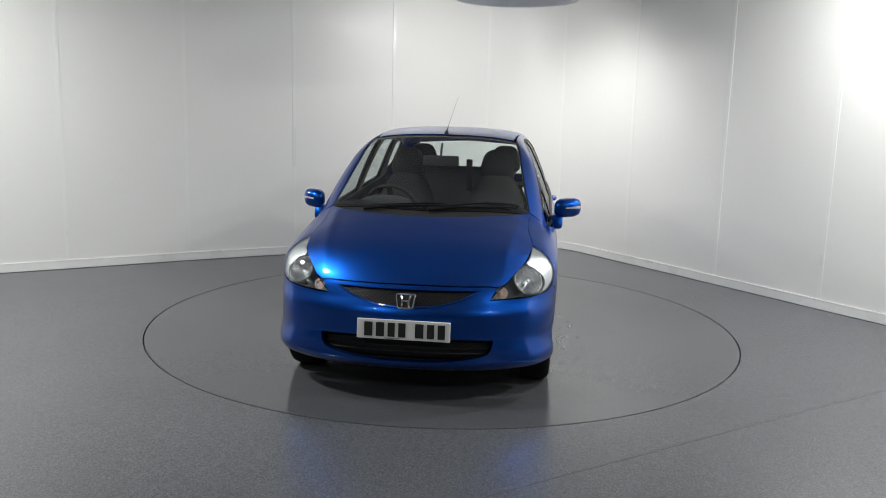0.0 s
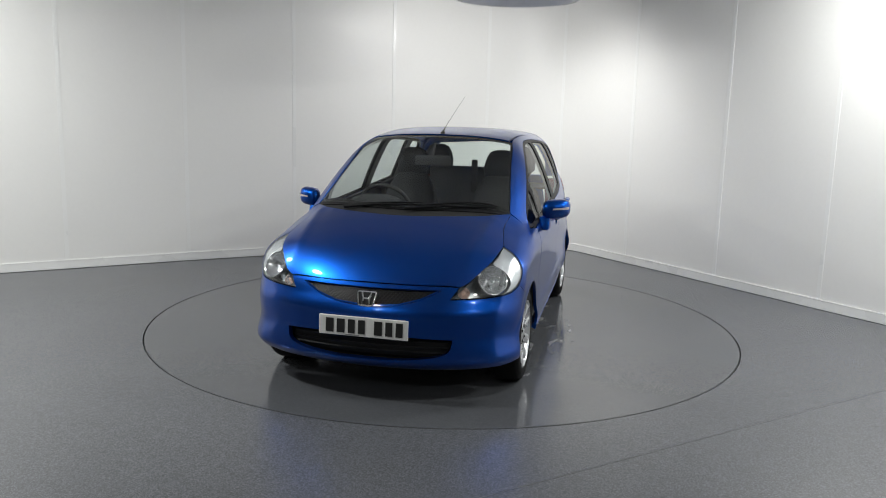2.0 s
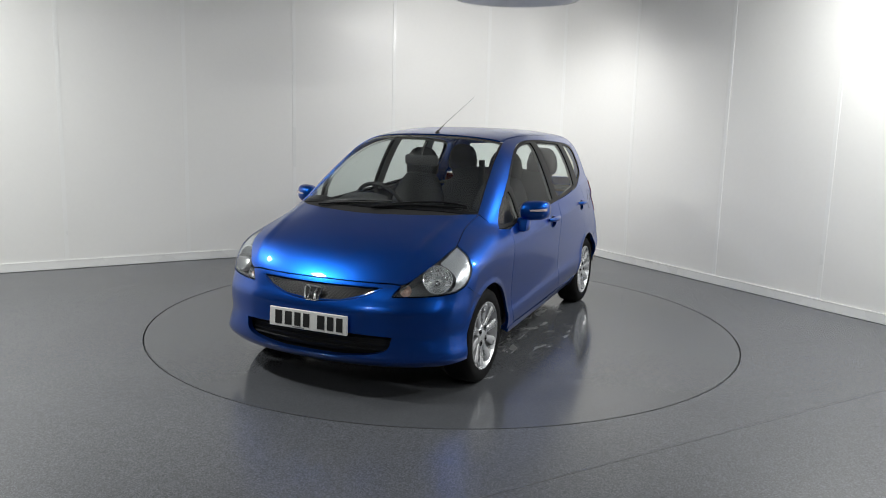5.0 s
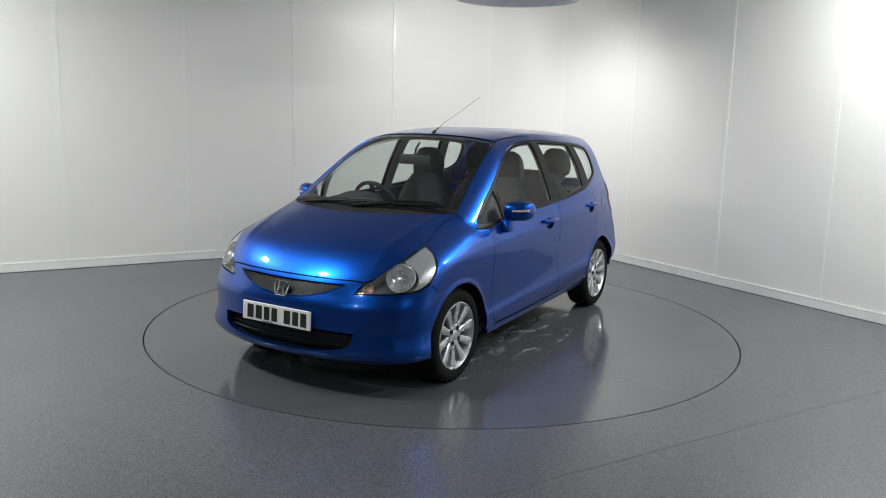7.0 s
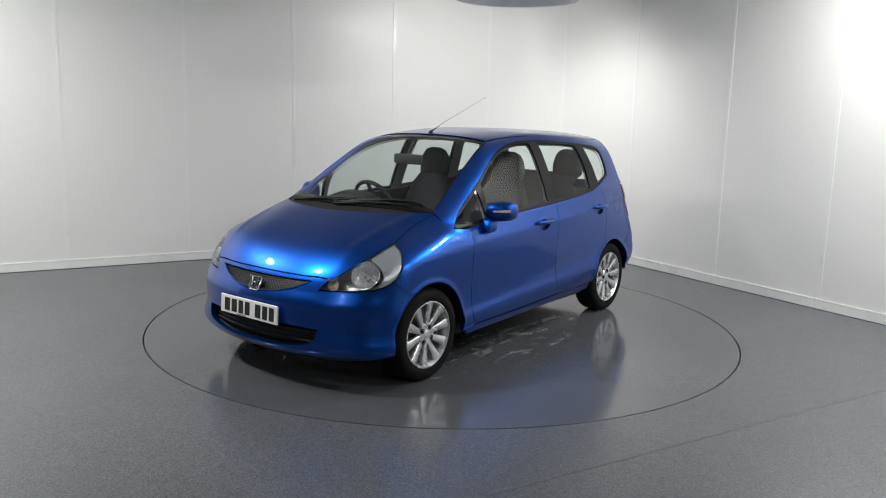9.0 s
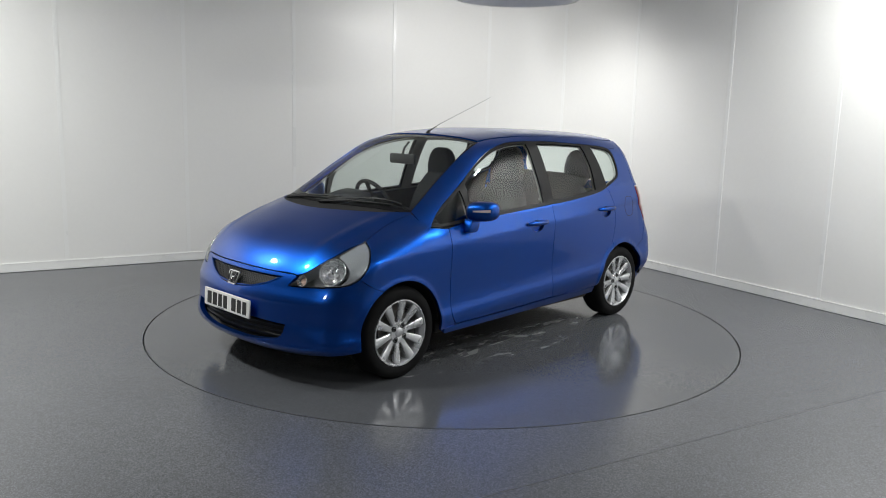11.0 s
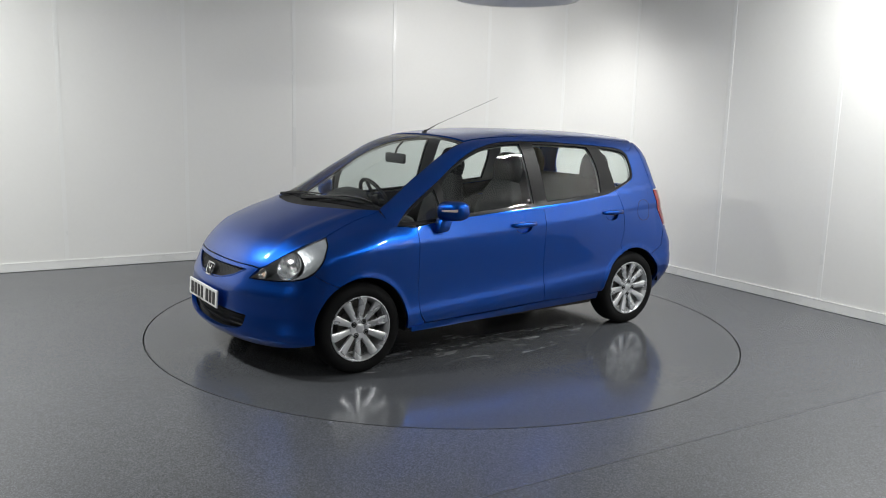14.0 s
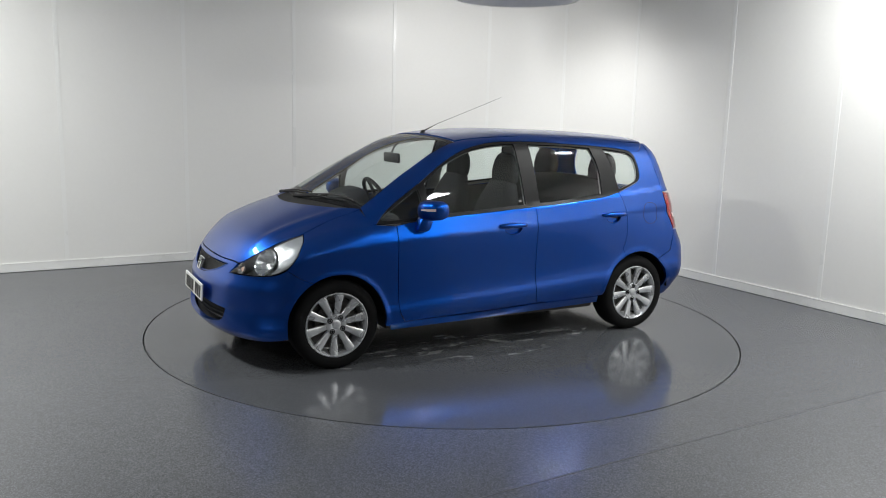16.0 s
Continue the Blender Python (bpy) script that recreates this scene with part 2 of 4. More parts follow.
def build_studio():
    n = len(JOINTS)
    groups = [("wall_left", 8, 15), ("wall_right", 15, 23), ("wall_behind", 23, n + 8)]
    for name, a, b in groups:
        # the wall behind the camera is unseen; its dark colour dims the car's reflections
        paint = "grey_wall" if name == "wall_behind" else "wall"
        bm = bmesh.new()
        for i in range(a, b):
            for k in range(8):
                p, q = wall_curve(i % n, k / 8), wall_curve(i % n, (k + 1) / 8)
                d = (q - p).normalized()
                o = Vector((-d.y, d.x)) * .06
                g = Vector((-d.y, d.x)) * .012
                vs = [bm.verts.new((*c, z)) for c in (p + g, q + g, q + o, p + o) for z in (0, CEILING)]
                for f in ((0, 2, 3, 1), (2, 4, 5, 3), (4, 6, 7, 5), (6, 0, 1, 7), (1, 3, 5, 7), (0, 6, 4, 2)):
                    bm.faces.new([vs[j] for j in f])
        bmesh.ops.recalc_face_normals(bm, faces=bm.faces[:])
        wall = tagged(mesh_object(name, bm, paint), "unseen curved wall closing the room, coloured dark to dim the car's reflections" if paint == "grey_wall" else "curved white studio wall of jointed boards", "wall", kind="structure")
        for i in range(a, b):
            length = (wall_curve(i % n, 1) - wall_curve(i % n, 0)).length
            e = .0015 / length
            wall_strip("panel", i % n, e, 1 - e, 0.0, CEILING, 0, -.011, paint, wall)
            s = .019 / length
            wall_strip("joint_strip", i % n, 0, s, .09, CEILING, .0045, .0005, "strip", wall, 1)
            wall_strip("joint_strip", i % n, 1 - s, 1, .09, CEILING, .0045, .0005, "strip", wall, 1)
            wall_strip("skirting_board", i % n, 0, 1, .005, .082, .012, .001, "base", wall)
            wall_strip("skirting_cap", i % n, 0, 1, .082, .089, .0135, .001, "base", wall)
    # floor with a round hole for the turntable
    bm = bmesh.new()
    N = 192
    inner = [bm.verts.new((-.02 + 2.2415 * math.cos(a), .022 + 2.2415 * math.sin(a), 0)) for a in (2 * math.pi * k / N for k in range(N))]
    low = [bm.verts.new((v.co.x, v.co.y, -.05)) for v in inner]
    outer = [bm.verts.new((9.5 * math.cos(a), -1.5 + 9.5 * math.sin(a), 0)) for a in (2 * math.pi * k / N for k in range(N))]
    for k in range(N):
        j = (k + 1) % N
        bm.faces.new((inner[k], outer[k], outer[j], inner[j]))
        bm.faces.new((low[k], inner[k], inner[j], low[j])).material_index = 1
    tagged(mesh_object("floor", bm, ["floor", "dark"], smooth=30), "grey speckled sheet vinyl floor, slightly scuffed", "floor", kind="structure")
    # welded seam in the vinyl
    bm = bmesh.new()
    p, q = Vector((SEAM[0])), Vector((SEAM[1]))
    d = (q - p).normalized()
    o = Vector((-d.y, d.x)) * .0022
    vs = [bm.verts.new((*c, z)) for c in (p - o, q - o, q + o, p + o) for z in (.0001, .0007)]
    for f in ((0, 2, 3, 1), (2, 4, 5, 3), (4, 6, 7, 5), (6, 0, 1, 7), (1, 3, 5, 7)):
        bm.faces.new([vs[k] for k in f])
    bmesh.ops.recalc_face_normals(bm, faces=bm.faces[:])
    tagged(mesh_object("floor_seam", bm, "seam"), "dark welded seam in the vinyl floor", "floor", kind="structure")
    bm = bmesh.new()
    lathe(bm, [(2.4, -.06), (.01, -.06)], 64)
    tagged(mesh_object("pit_floor", bm, "dark"), "dark pit below the turntable", "floor", kind="structure")
    # ceiling
    bm = bmesh.new()
    a = [bm.verts.new((9.5 * math.cos(t), -1.5 + 9.5 * math.sin(t), CEILING)) for t in (2 * math.pi * k / 64 for k in range(64))]
    b = [bm.verts.new((v.co.x, v.co.y, CEILING + .1)) for v in a]
    bm.faces.new(a[::-1])
    bm.faces.new(b)
    for k in range(64):
        bm.faces.new((a[k], a[(k + 1) % 64], b[(k + 1) % 64], b[k]))
    tagged(mesh_object("ceiling", bm, "ceiling"), "plain off-white studio ceiling", "ceiling", kind="structure")


def build_ceiling_lights():
    for x, y, w, d, _ in CEILING_LAMPS:
        root = tagged(new("ceiling_light"), "white square ceiling light with a lit diffuser", "light", "ceiling lights")
        root.location = (x, y, CEILING)
        bm = bmesh.new()
        for s in (-1, 1):
            box(bm, s * w / 2 + min(0, s * .02), s * w / 2 + max(0, s * .02), -d / 2 - .02, d / 2 + .02, -.05, 0)
            box(bm, -w / 2, w / 2, s * d / 2 + min(0, s * .02), s * d / 2 + max(0, s * .02), -.05, 0)
        part("frame", bm, "base", root, smooth=None)
        bm = bmesh.new()
        box(bm, -w / 2 + .002, w / 2 - .002, -d / 2 + .002, d / 2 - .002, -.045, -.03)
        part("diffuser", bm, "lit", root, smooth=None)
    root = tagged(new("dish_lamp"), "round grey dish lamp hung from the ceiling", "light")
    root.location = (.57, 1.39, 2.670)
    bm = bmesh.new()
    lathe(bm, [(.02, .17), (.12, .165), (.33, .13), (.47, .075), (.555, .012), (.558, .0), (.542, .0), (.46, .06), (.32, .112), (.1, .145), (.02, .15)], 64)
    bmesh.ops.recalc_face_normals(bm, faces=bm.faces[:])
    part("dish", bm, "fitting", root)
    bm = bmesh.new()
    lathe(bm, [(.556, -.006), (.572, -.006), (.572, .012), (.556, .012), (.556, -.006)], 64)
    bmesh.ops.recalc_face_normals(bm, faces=bm.faces[:])
    part("rim", bm, "base", root, "white rim")
    bm = bmesh.new()
    tube(bm, [(0, 0, .16), (0, 0, CEILING - 2.66)], .015, 12)
    part("stem", bm, "base", root)


def build_turntable():
    bm = bmesh.new()
    lathe(bm, [(.001, 0), (1.0, 0), (2.0, 0), (2.2290, 0), (2.2290, -.04)], 192)
    bmesh.ops.recalc_face_normals(bm, faces=bm.faces[:])
    disc = tagged(mesh_object("turntable", bm, "disc", smooth=30), "round grey vinyl turntable set flush in the floor", "turntable")
    bm = bmesh.new()
    lathe(bm, [(2.2295, -.04), (2.2295, -.0004), (2.2330, -.0012), (2.2330, -.04)], 192)
    bmesh.ops.recalc_face_normals(bm, faces=bm.faces[:])
    part("edge_band", bm, "seam", disc, "dark edge band")
    return disc


# ---- body shape: one smooth solid on which all the panels lie ----
def curve(xs, ys):
    """A smooth interpolation without overshoot through a few knots (rising xs)."""
    xs, ys = np.array(xs, float), np.array(ys, float)
    h, d = np.diff(xs), np.diff(ys) / np.diff(xs)
    m = np.empty(len(xs))
    m[0], m[-1] = d[0], d[-1]
    for i in range(1, len(xs) - 1):
        w1, w2 = 2 * h[i] + h[i - 1], h[i] + 2 * h[i - 1]
        m[i] = 0 if d[i - 1] * d[i] <= 0 else (w1 + w2) / (w1 / d[i - 1] + w2 / d[i])

    def at(x):
        x = np.asarray(x, float)
        i = np.clip(np.searchsorted(xs, x) - 1, 0, len(xs) - 2)
        t = (x - xs[i]) / h[i]
        lo, hi = t < 0, t > 1
        c = np.clip(t, 0, 1)
        y = ((1 + 2 * c) * (1 - c) ** 2 * ys[i] + c * (1 - c) ** 2 * h[i] * m[i]
             + c * c * (3 - 2 * c) * ys[i + 1] + c * c * (c - 1) * h[i] * m[i + 1])
        return y + np.where(lo, t * h[i] * m[i], 0) + np.where(hi, (t - 1) * h[i] * m[i + 1], 0)
    return at


TOP = curve([-1.95, -1.75, -1.6, -1.3, -.8, -.3, .1, .33, .6, .9, 1.13, 1.4, 1.6, 1.75, 1.84, 1.95],
            [1.35, 1.42, 1.455, 1.49, 1.512, 1.518, 1.496, 1.463, 1.350, 1.198, 1.066, .963, .873, .775, .695, .57])
CROWN = curve([-1.9, -1.3, -.3, .25, .9, 1.2, 1.6, 1.9], [.06, .06, .06, .08, .09, .085, .085, .09])
EDGE = curve([-1.9, -1.3, -.3, .25, .9, 1.2, 1.6, 1.9], [.45, .38, .28, .33, .54, .36, .25, .25])
PLAN = curve([-1.95, -1.7, -1.4, -1.0, -.2, .6, 1.2, 1.5, 1.8, 2.0],
             [.785, .805, .822, .834, .838, .838, .838, .832, .785, .72])
BELT = curve([-1.6, -1.0, -.24, .4, .96, 1.4], [1.08, 1.035, .985, .95, .915, .88])
TUB = curve([-2, 1.0, 1.2, 1.4, 2], [.075, .075, .04, .0, -.2])
INSET = curve([.15, .25, .32, .352, .40, .46, .60, .74, .800, .812, .822, .86, .92, 1.0], [.06, .012, .002, .003, .0125, .0155, .010, .0015, .0, .0013, .0042, .0168, .036, .062])
NOSE = curve([.15, .21, .265, .32, .42, .52, .6, .68, .8, 1.0], [1.74, 1.885, 1.930, 1.934, 1.922, 1.914, 1.880, 1.858, 1.80, 1.70])
TAIL = curve([.2, .3, .45, .6, .75, 1.0, 1.25, 1.45], [1.70, 1.79, 1.85, 1.85, 1.79, 1.72, 1.65, 1.58])


def both(a, b, r):
    return np.minimum(-r, np.maximum(a, b)) + np.hypot(np.maximum(a + r, 0), np.maximum(b + r, 0))


def solid(p):
    """Below zero inside the car's skin."""
    x, y, z = p[..., 0], np.abs(p[..., 1]), p[..., 2]
    belt = BELT(x)
    up = z - belt
    # the section is stretched so that its shoulder follows the rising belt line
    inset = INSET(np.where(up < 0, .93 + up, .93)) + np.where(up > 0, (.31 * up + .30 * up * up) * (1 - .10 * np.clip((x + .3) / .5, 0, 1)), 0) + .012 * np.clip(up / .03, 0, 1)
    taper = np.clip((z - .5) / .4, 0, 1) ** 2 * np.clip((-.2 - x) / 1.1, 0, 1.2) ** 2
    side = y - (PLAN(x) - inset - .050 * taper)
    # rolled lips round the wheel arches
    for cx in (1.225, -1.225):
        r = np.hypot(x - cx, z - .29)
        side = side - .008 * np.exp(-((r - .328) / .022) ** 2) * np.clip((z - .24) / .12, 0, 1)
    top = (z - (TOP(x) - CROWN(x) * y ** 2 - EDGE(x) * y ** 4)) * .85
    # a soft ridge along each side of the bonnet
    ridge = .590 - .12 * np.clip(x - 1.1, 0, .7)
    top = top - .007 * np.exp(-((y - ridge) / .035) ** 2) * np.clip((x - 1.05) / .12, 0, 1) * np.clip((1.78 - x) / .2, 0, 1)
    tub = (z - (BELT(x) + TUB(x) - .10 * y ** 2)) * .85
    h = np.clip(.5 + (tub - top) / .05, 0, 1)
    top = tub * (1 - h) + top * h - .0125 * 2 * h * (1 - h)
    lip = .05 * np.exp(-((z - .27) / .042) ** 2) - .06 * np.exp(-((z - .385) / .055) ** 2)
    front = (x - (NOSE(z) - .25 * y ** 2 - .28 * y ** 4 + lip * y ** 4)) * .9
    back = (-x - (TAIL(z) - .08 * y ** 2 - .16 * y ** 4)) * .95
    low = .17 - z
    f = both(side, top, .075)
    f = both(f, front, .10)
    f = both(f, back, .09)
    return both(f, low, .04)


def normals(p):
    e, n = 2e-3, []
    for k in range(3):
        d = np.zeros(3)
        d[k] = e
        n.append(solid(p + d) - solid(p - d))
    n = np.stack(n, -1)
    return n / np.linalg.norm(n, axis=-1, keepdims=True)


def onto(start, way, reach=1.6):
    """The skin seen from inside: the last place along each ray, from start by way, that is within the solid."""
    lo, hi = np.zeros(len(start)), np.full(len(start), reach)
    for _ in range(40):
        mid = (lo + hi) / 2
        out = solid(start + way * mid[:, None]) > 0
        hi, lo = np.where(out, mid, hi), np.where(out, lo, mid)
    return start + way * lo[:, None]


def side(q):
    """(x, z) seen from the car's left."""
    o = np.zeros(len(q))
    return onto(np.stack([q[:, 0], o, q[:, 1]], 1), np.stack([o, o + 1, o], 1))


def above(q):
    """(x, y) seen from above."""
    o = np.zeros(len(q))
    return onto(np.stack([q[:, 0], q[:, 1], o + .5], 1), np.stack([o, o, o + 1], 1))


class Chart:
    """A way to lay flat outlines on the skin: flat() takes rough places to two numbers, lay() brings those onto the skin."""
    def __init__(self, flat, lay, ratio):
        self.flat, self.lay, self.ratio = flat, lay, ratio


def flank(h):
    def flat(p):
        return np.stack([p[:, 0], np.degrees(np.arctan2(p[:, 2] - h, p[:, 1])) * .013], 1)

    def lay(q):
        a, o = np.radians(q[:, 1] / .013), np.zeros(len(q))
        return onto(np.stack([q[:, 0], o, o + h], 1), np.stack([o, np.cos(a), np.sin(a)], 1))
    return Chart(flat, lay, 1)


def turned(x0, s):
    def flat(p):
        return np.stack([np.degrees(np.arctan2(p[:, 1], s * (p[:, 0] - x0))) * .013, p[:, 2]], 1)

    def lay(q):
        a, o = np.radians(q[:, 0] / .013), np.zeros(len(q))
        return onto(np.stack([o + x0, o, q[:, 1]], 1), np.stack([s * np.cos(a), np.sin(a), o], 1))
    return Chart(flat, lay, 1)


SIDE = Chart(lambda p: p[:, [0, 2]], side, 1)
ABOVE = Chart(lambda p: p[:, [0, 1]], above, 1)
CABIN, FLANK = flank(.9), flank(.55)
NOSE_ON, TAIL_ON = turned(1.2, 1), turned(-1.1, -1)


def rounded(points, step):
    """A closed line through points, smooth but at those that carry a third, true value."""
    p = [np.array(q[:2], float) for q in points]
    hard = [len(q) > 2 for q in points]
    n, out = len(p), []
    for i in range(n):
        a, b, c, d = p[i - 1], p[i], p[(i + 1) % n], p[(i + 2) % n]
        t0 = (c - b) if hard[i] else (c - a) / 2
        t1 = (c - b) if hard[(i + 1) % n] else (d - b) / 2
        size = np.linalg.norm(c - b)
        for t in (t0, t1):
            k = np.linalg.norm(t)
            if k > 1.2 * size:
                t *= 1.2 * size / k
        for k in range(m := max(1, int(round(size / step)))):
            t = k / m
            out.append((2 * t ** 3 - 3 * t ** 2 + 1) * b + (t ** 3 - 2 * t * t + t) * t0 + (3 * t * t - 2 * t ** 3) * c + (t ** 3 - t * t) * t1)
    return np.array(out)


def within(q, poly):
    x, y = q[:, 0:1], q[:, 1:2]
    a, b = poly, np.roll(poly, -1, 0)
    cross = (a[:, 1] > y) != (b[:, 1] > y)
    with np.errstate(divide="ignore", invalid="ignore"):
        xs = (b[:, 0] - a[:, 0]) * (y - a[:, 1]) / (b[:, 1] - a[:, 1]) + a[:, 0]
    return (cross & (x < xs)).sum(1) % 2 == 1


def gap_to(q, poly):
    a, b = poly[None], np.roll(poly, -1, 0)[None]
    p = q[:, None]
    t = np.clip(((p - a) * (b - a)).sum(-1) / np.maximum(((b - a) ** 2).sum(-1), 1e-12), 0, 1)
    return np.linalg.norm(p - a - t[..., None] * (b - a), axis=-1).min(1)


from mathutils.geometry import delaunay_2d_cdt


def sheet(chart, points, step=.03, holes=(), lift=0.0, gap=.002, flange=.014, space=None):
    """Corners and faces of a panel of the skin with the given outline (rough places, or flat numbers where space is 'flat'),
    raised by lift, drawn in by gap at its edge, and turned inwards there by a flange."""
    def line(pts):
        pts = list(pts)
        if space != "flat":
            hard = [len(p) > 3 for p in pts]
            q = chart.flat(np.array([p[:3] for p in pts], float))
            pts = [(*a, 1) if h else tuple(a) for a, h in zip(q, hard)]
        return rounded(pts, step)
    loops = [line(points)] + [line(h) for h in holes]
    lo, hi = loops[0].min(0), loops[0].max(0)
    gx, gy = np.meshgrid(np.arange(lo[0], hi[0], step), np.arange(lo[1], hi[1], step * .866))
    gx[1::2] += step / 2
    g = np.stack([gx.ravel(), gy.ravel()], 1)
    keep = within(g, loops[0])
    for k, l in enumerate(loops):
        if k:
            keep &= ~within(g, l)
        keep &= gap_to(g, l) > step * .45
    pts = np.concatenate(loops + [g[keep]])
    edges, at = [], 0
    for l in loops:
        edges += [(at + i, at + (i + 1) % len(l)) for i in range(len(l))]
        at += len(l)
    vs, _, fs, *_ = delaunay_2d_cdt([Vector(p) for p in pts], edges, [], 0, 1e-6)
    vs = np.array([tuple(v) for v in vs])
    fs = np.array([f for f in fs])
    mid = vs[fs].mean(1)
    ok = within(mid, loops[0])
    for l in loops[1:]:
        ok &= ~within(mid, l)
    fs = fs[ok]
    used = np.unique(fs)
    fs = np.searchsorted(used, fs)
    p = chart.lay(vs[used])
    n = normals(p)
    # face outward
    fn = np.cross(p[fs[:, 1]] - p[fs[:, 0]], p[fs[:, 2]] - p[fs[:, 0]])
    flip = (fn * n[fs[:, 0]]).sum(1) < 0
    fs[flip] = fs[flip][:, ::-1]
    # the rim
    count = {}
    for f in fs:
        for a, b in ((f[0], f[1]), (f[1], f[2]), (f[2], f[0])):
            count[(a, b)] = 1
    rim = [(a, b) for a, b in count if (b, a) not in count]
    inward = np.zeros_like(p)
    for a, b in rim:
        d = np.cross(n[a], p[b] - p[a])
        d /= max(np.linalg.norm(d), 1e-9)
        inward[a] += d
        inward[b] += d
    size = np.linalg.norm(inward, axis=1)
    mark = size > 1e-6
    p[mark] += gap * inward[mark] / size[mark, None]
    p = p + n * lift
    faces = [tuple(int(i) for i in f) for f in fs]
    if flange:
        ids = sorted({i for e in rim for i in e})
        new_id = {i: len(p) + k for k, i in enumerate(ids)}
        p = np.concatenate([p, p[ids] - n[ids] * flange])
        n = np.concatenate([n, n[ids]])
        faces += [(int(b), int(a), new_id[a], new_id[b]) for a, b in rim]
    return p, n, faces, len(fs)


def skin_part(name, mat, parent, made, label="", flip=False):
    """A mesh of a sheet; its normals are those of the skin. flip: the same on the car's right."""
    p, n, faces, top = made
    p, n = p.copy(), n.copy()
    if flip:
        p[:, 1], n[:, 1] = -p[:, 1], -n[:, 1]
        faces = [f[::-1] for f in faces]
    me = bpy.data.meshes.new(name)
    me.from_pydata(p.tolist(), [], faces)
    me.polygons.foreach_set("use_smooth", [True] * len(faces))
    nn = []
    for k, f in enumerate(faces):
        if k < top:
            nn += [tuple(n[i]) for i in f]
        else:
            a = Vector(p[f[1]]) - Vector(p[f[0]])
            b = Vector(p[f[2]]) - Vector(p[f[1]])
            c = a.cross(b)
            nn += [tuple(c.normalized() if c.length > 1e-12 else Vector((0, 0, 1)))] * len(f)
    me.normals_split_custom_set(nn)
    me.materials.append(M[mat])
    ob = new(name, me)
    ob.parent = parent
    if label:
        tagged(ob, label)
    return ob


# outlines on the car's left, as (x, z); a third number marks a corner
DLO = [(.945, .917, 1), (.843, 1.012), (.717, 1.098), (.577, 1.188), (.459, 1.267), (.314, 1.346), (.165, 1.398), (-.03, 1.432), (-.4, 1.437),
       (-.645, 1.424), (-.9, 1.41), (-1.165, 1.388), (-1.258, 1.37), (-1.297, 1.327), (-1.308, 1.23), (-1.292, 1.163), (-1.231, 1.127),
       (-1.05, 1.069), (-.903, 1.041), (-.508, 1.005), (-.262, .99), (.201, .961), (.63, .931), (.90, .913)]
GLASS_TRIANGLE = [(.905, .938), (.80, 1.022, 1), (.635, 1.128, 1), (.612, .957, 1)]
GLASS_FRONT = [(.575, .960, 1), (.575, 1.165, 1), (.44, 1.262), (.30, 1.332), (.15, 1.384), (-.03, 1.413), (-.185, 1.419, 1), (-.185, 1.009, 1), (.2, .985)]
GLASS_REAR = [(-.31, 1.418, 1), (-.6, 1.409), (-.855, 1.394, 1), (-.893, 1.24), (-.885, 1.064, 1), (-.5, 1.029), (-.31, 1.017, 1)]
GLASS_QUARTER = [(-.985, 1.388, 1), (-1.15, 1.37), (-1.235, 1.352), (-1.278, 1.31), (-1.288, 1.23), (-1.272, 1.168), (-1.215, 1.138), (-1.06, 1.092, 1), (-1.035, 1.24)]


def xz(pts, y=.8):
    return [(p[0], y, p[1], 1)[:4 if len(p) > 2 else 3] for p in pts]


def on_side(pts):
    """Outline numbers (x, z) as true places on the car's left."""
    p = side(np.array([q[:2] for q in pts], float))
    return [(*map(float, a), 1) if len(q) > 2 else tuple(map(float, a)) for a, q in zip(p, pts)]


def arch(cx, r, a0, a1, n=14):
    return [(cx + r * math.cos(radians(a0 + (a1 - a0) * k / n)), .29 + r * math.sin(radians(a0 + (a1 - a0) * k / n))) for k in range(n + 1)]


HEADLIGHT = [(36.8, .608, 1), (45.8, .692), (53, .75), (60, .797), (67, .836), (73.4, .862, 1), (73.4, .828), (72.2, .79), (70.4, .73), (67.3, .672), (62.5, .634), (54, .617), (45, .611)]
WS = [(.335, 0), (.325, .3), (.285, .525, 1), (.504, .560), (.73, .594), (.9, .625), (1.005, .648, 1), (1.10, .50), (1.17, .3), (1.205, 0)]


HANDLES = ((-.055, .866), (-.962, .905))


def handle_cup(x, z):
    return [(x + .070 * math.cos(a), z - .016 + .040 * math.sin(a)) for a in (2 * math.pi * k / 24 for k in range(24))]


def both_sides(pts):
    """Close an outline over the car's middle, from its left half, given from middle to middle."""
    return list(pts) + [(p[0], -p[1], *p[2:]) for p in pts[-2:0:-1]]


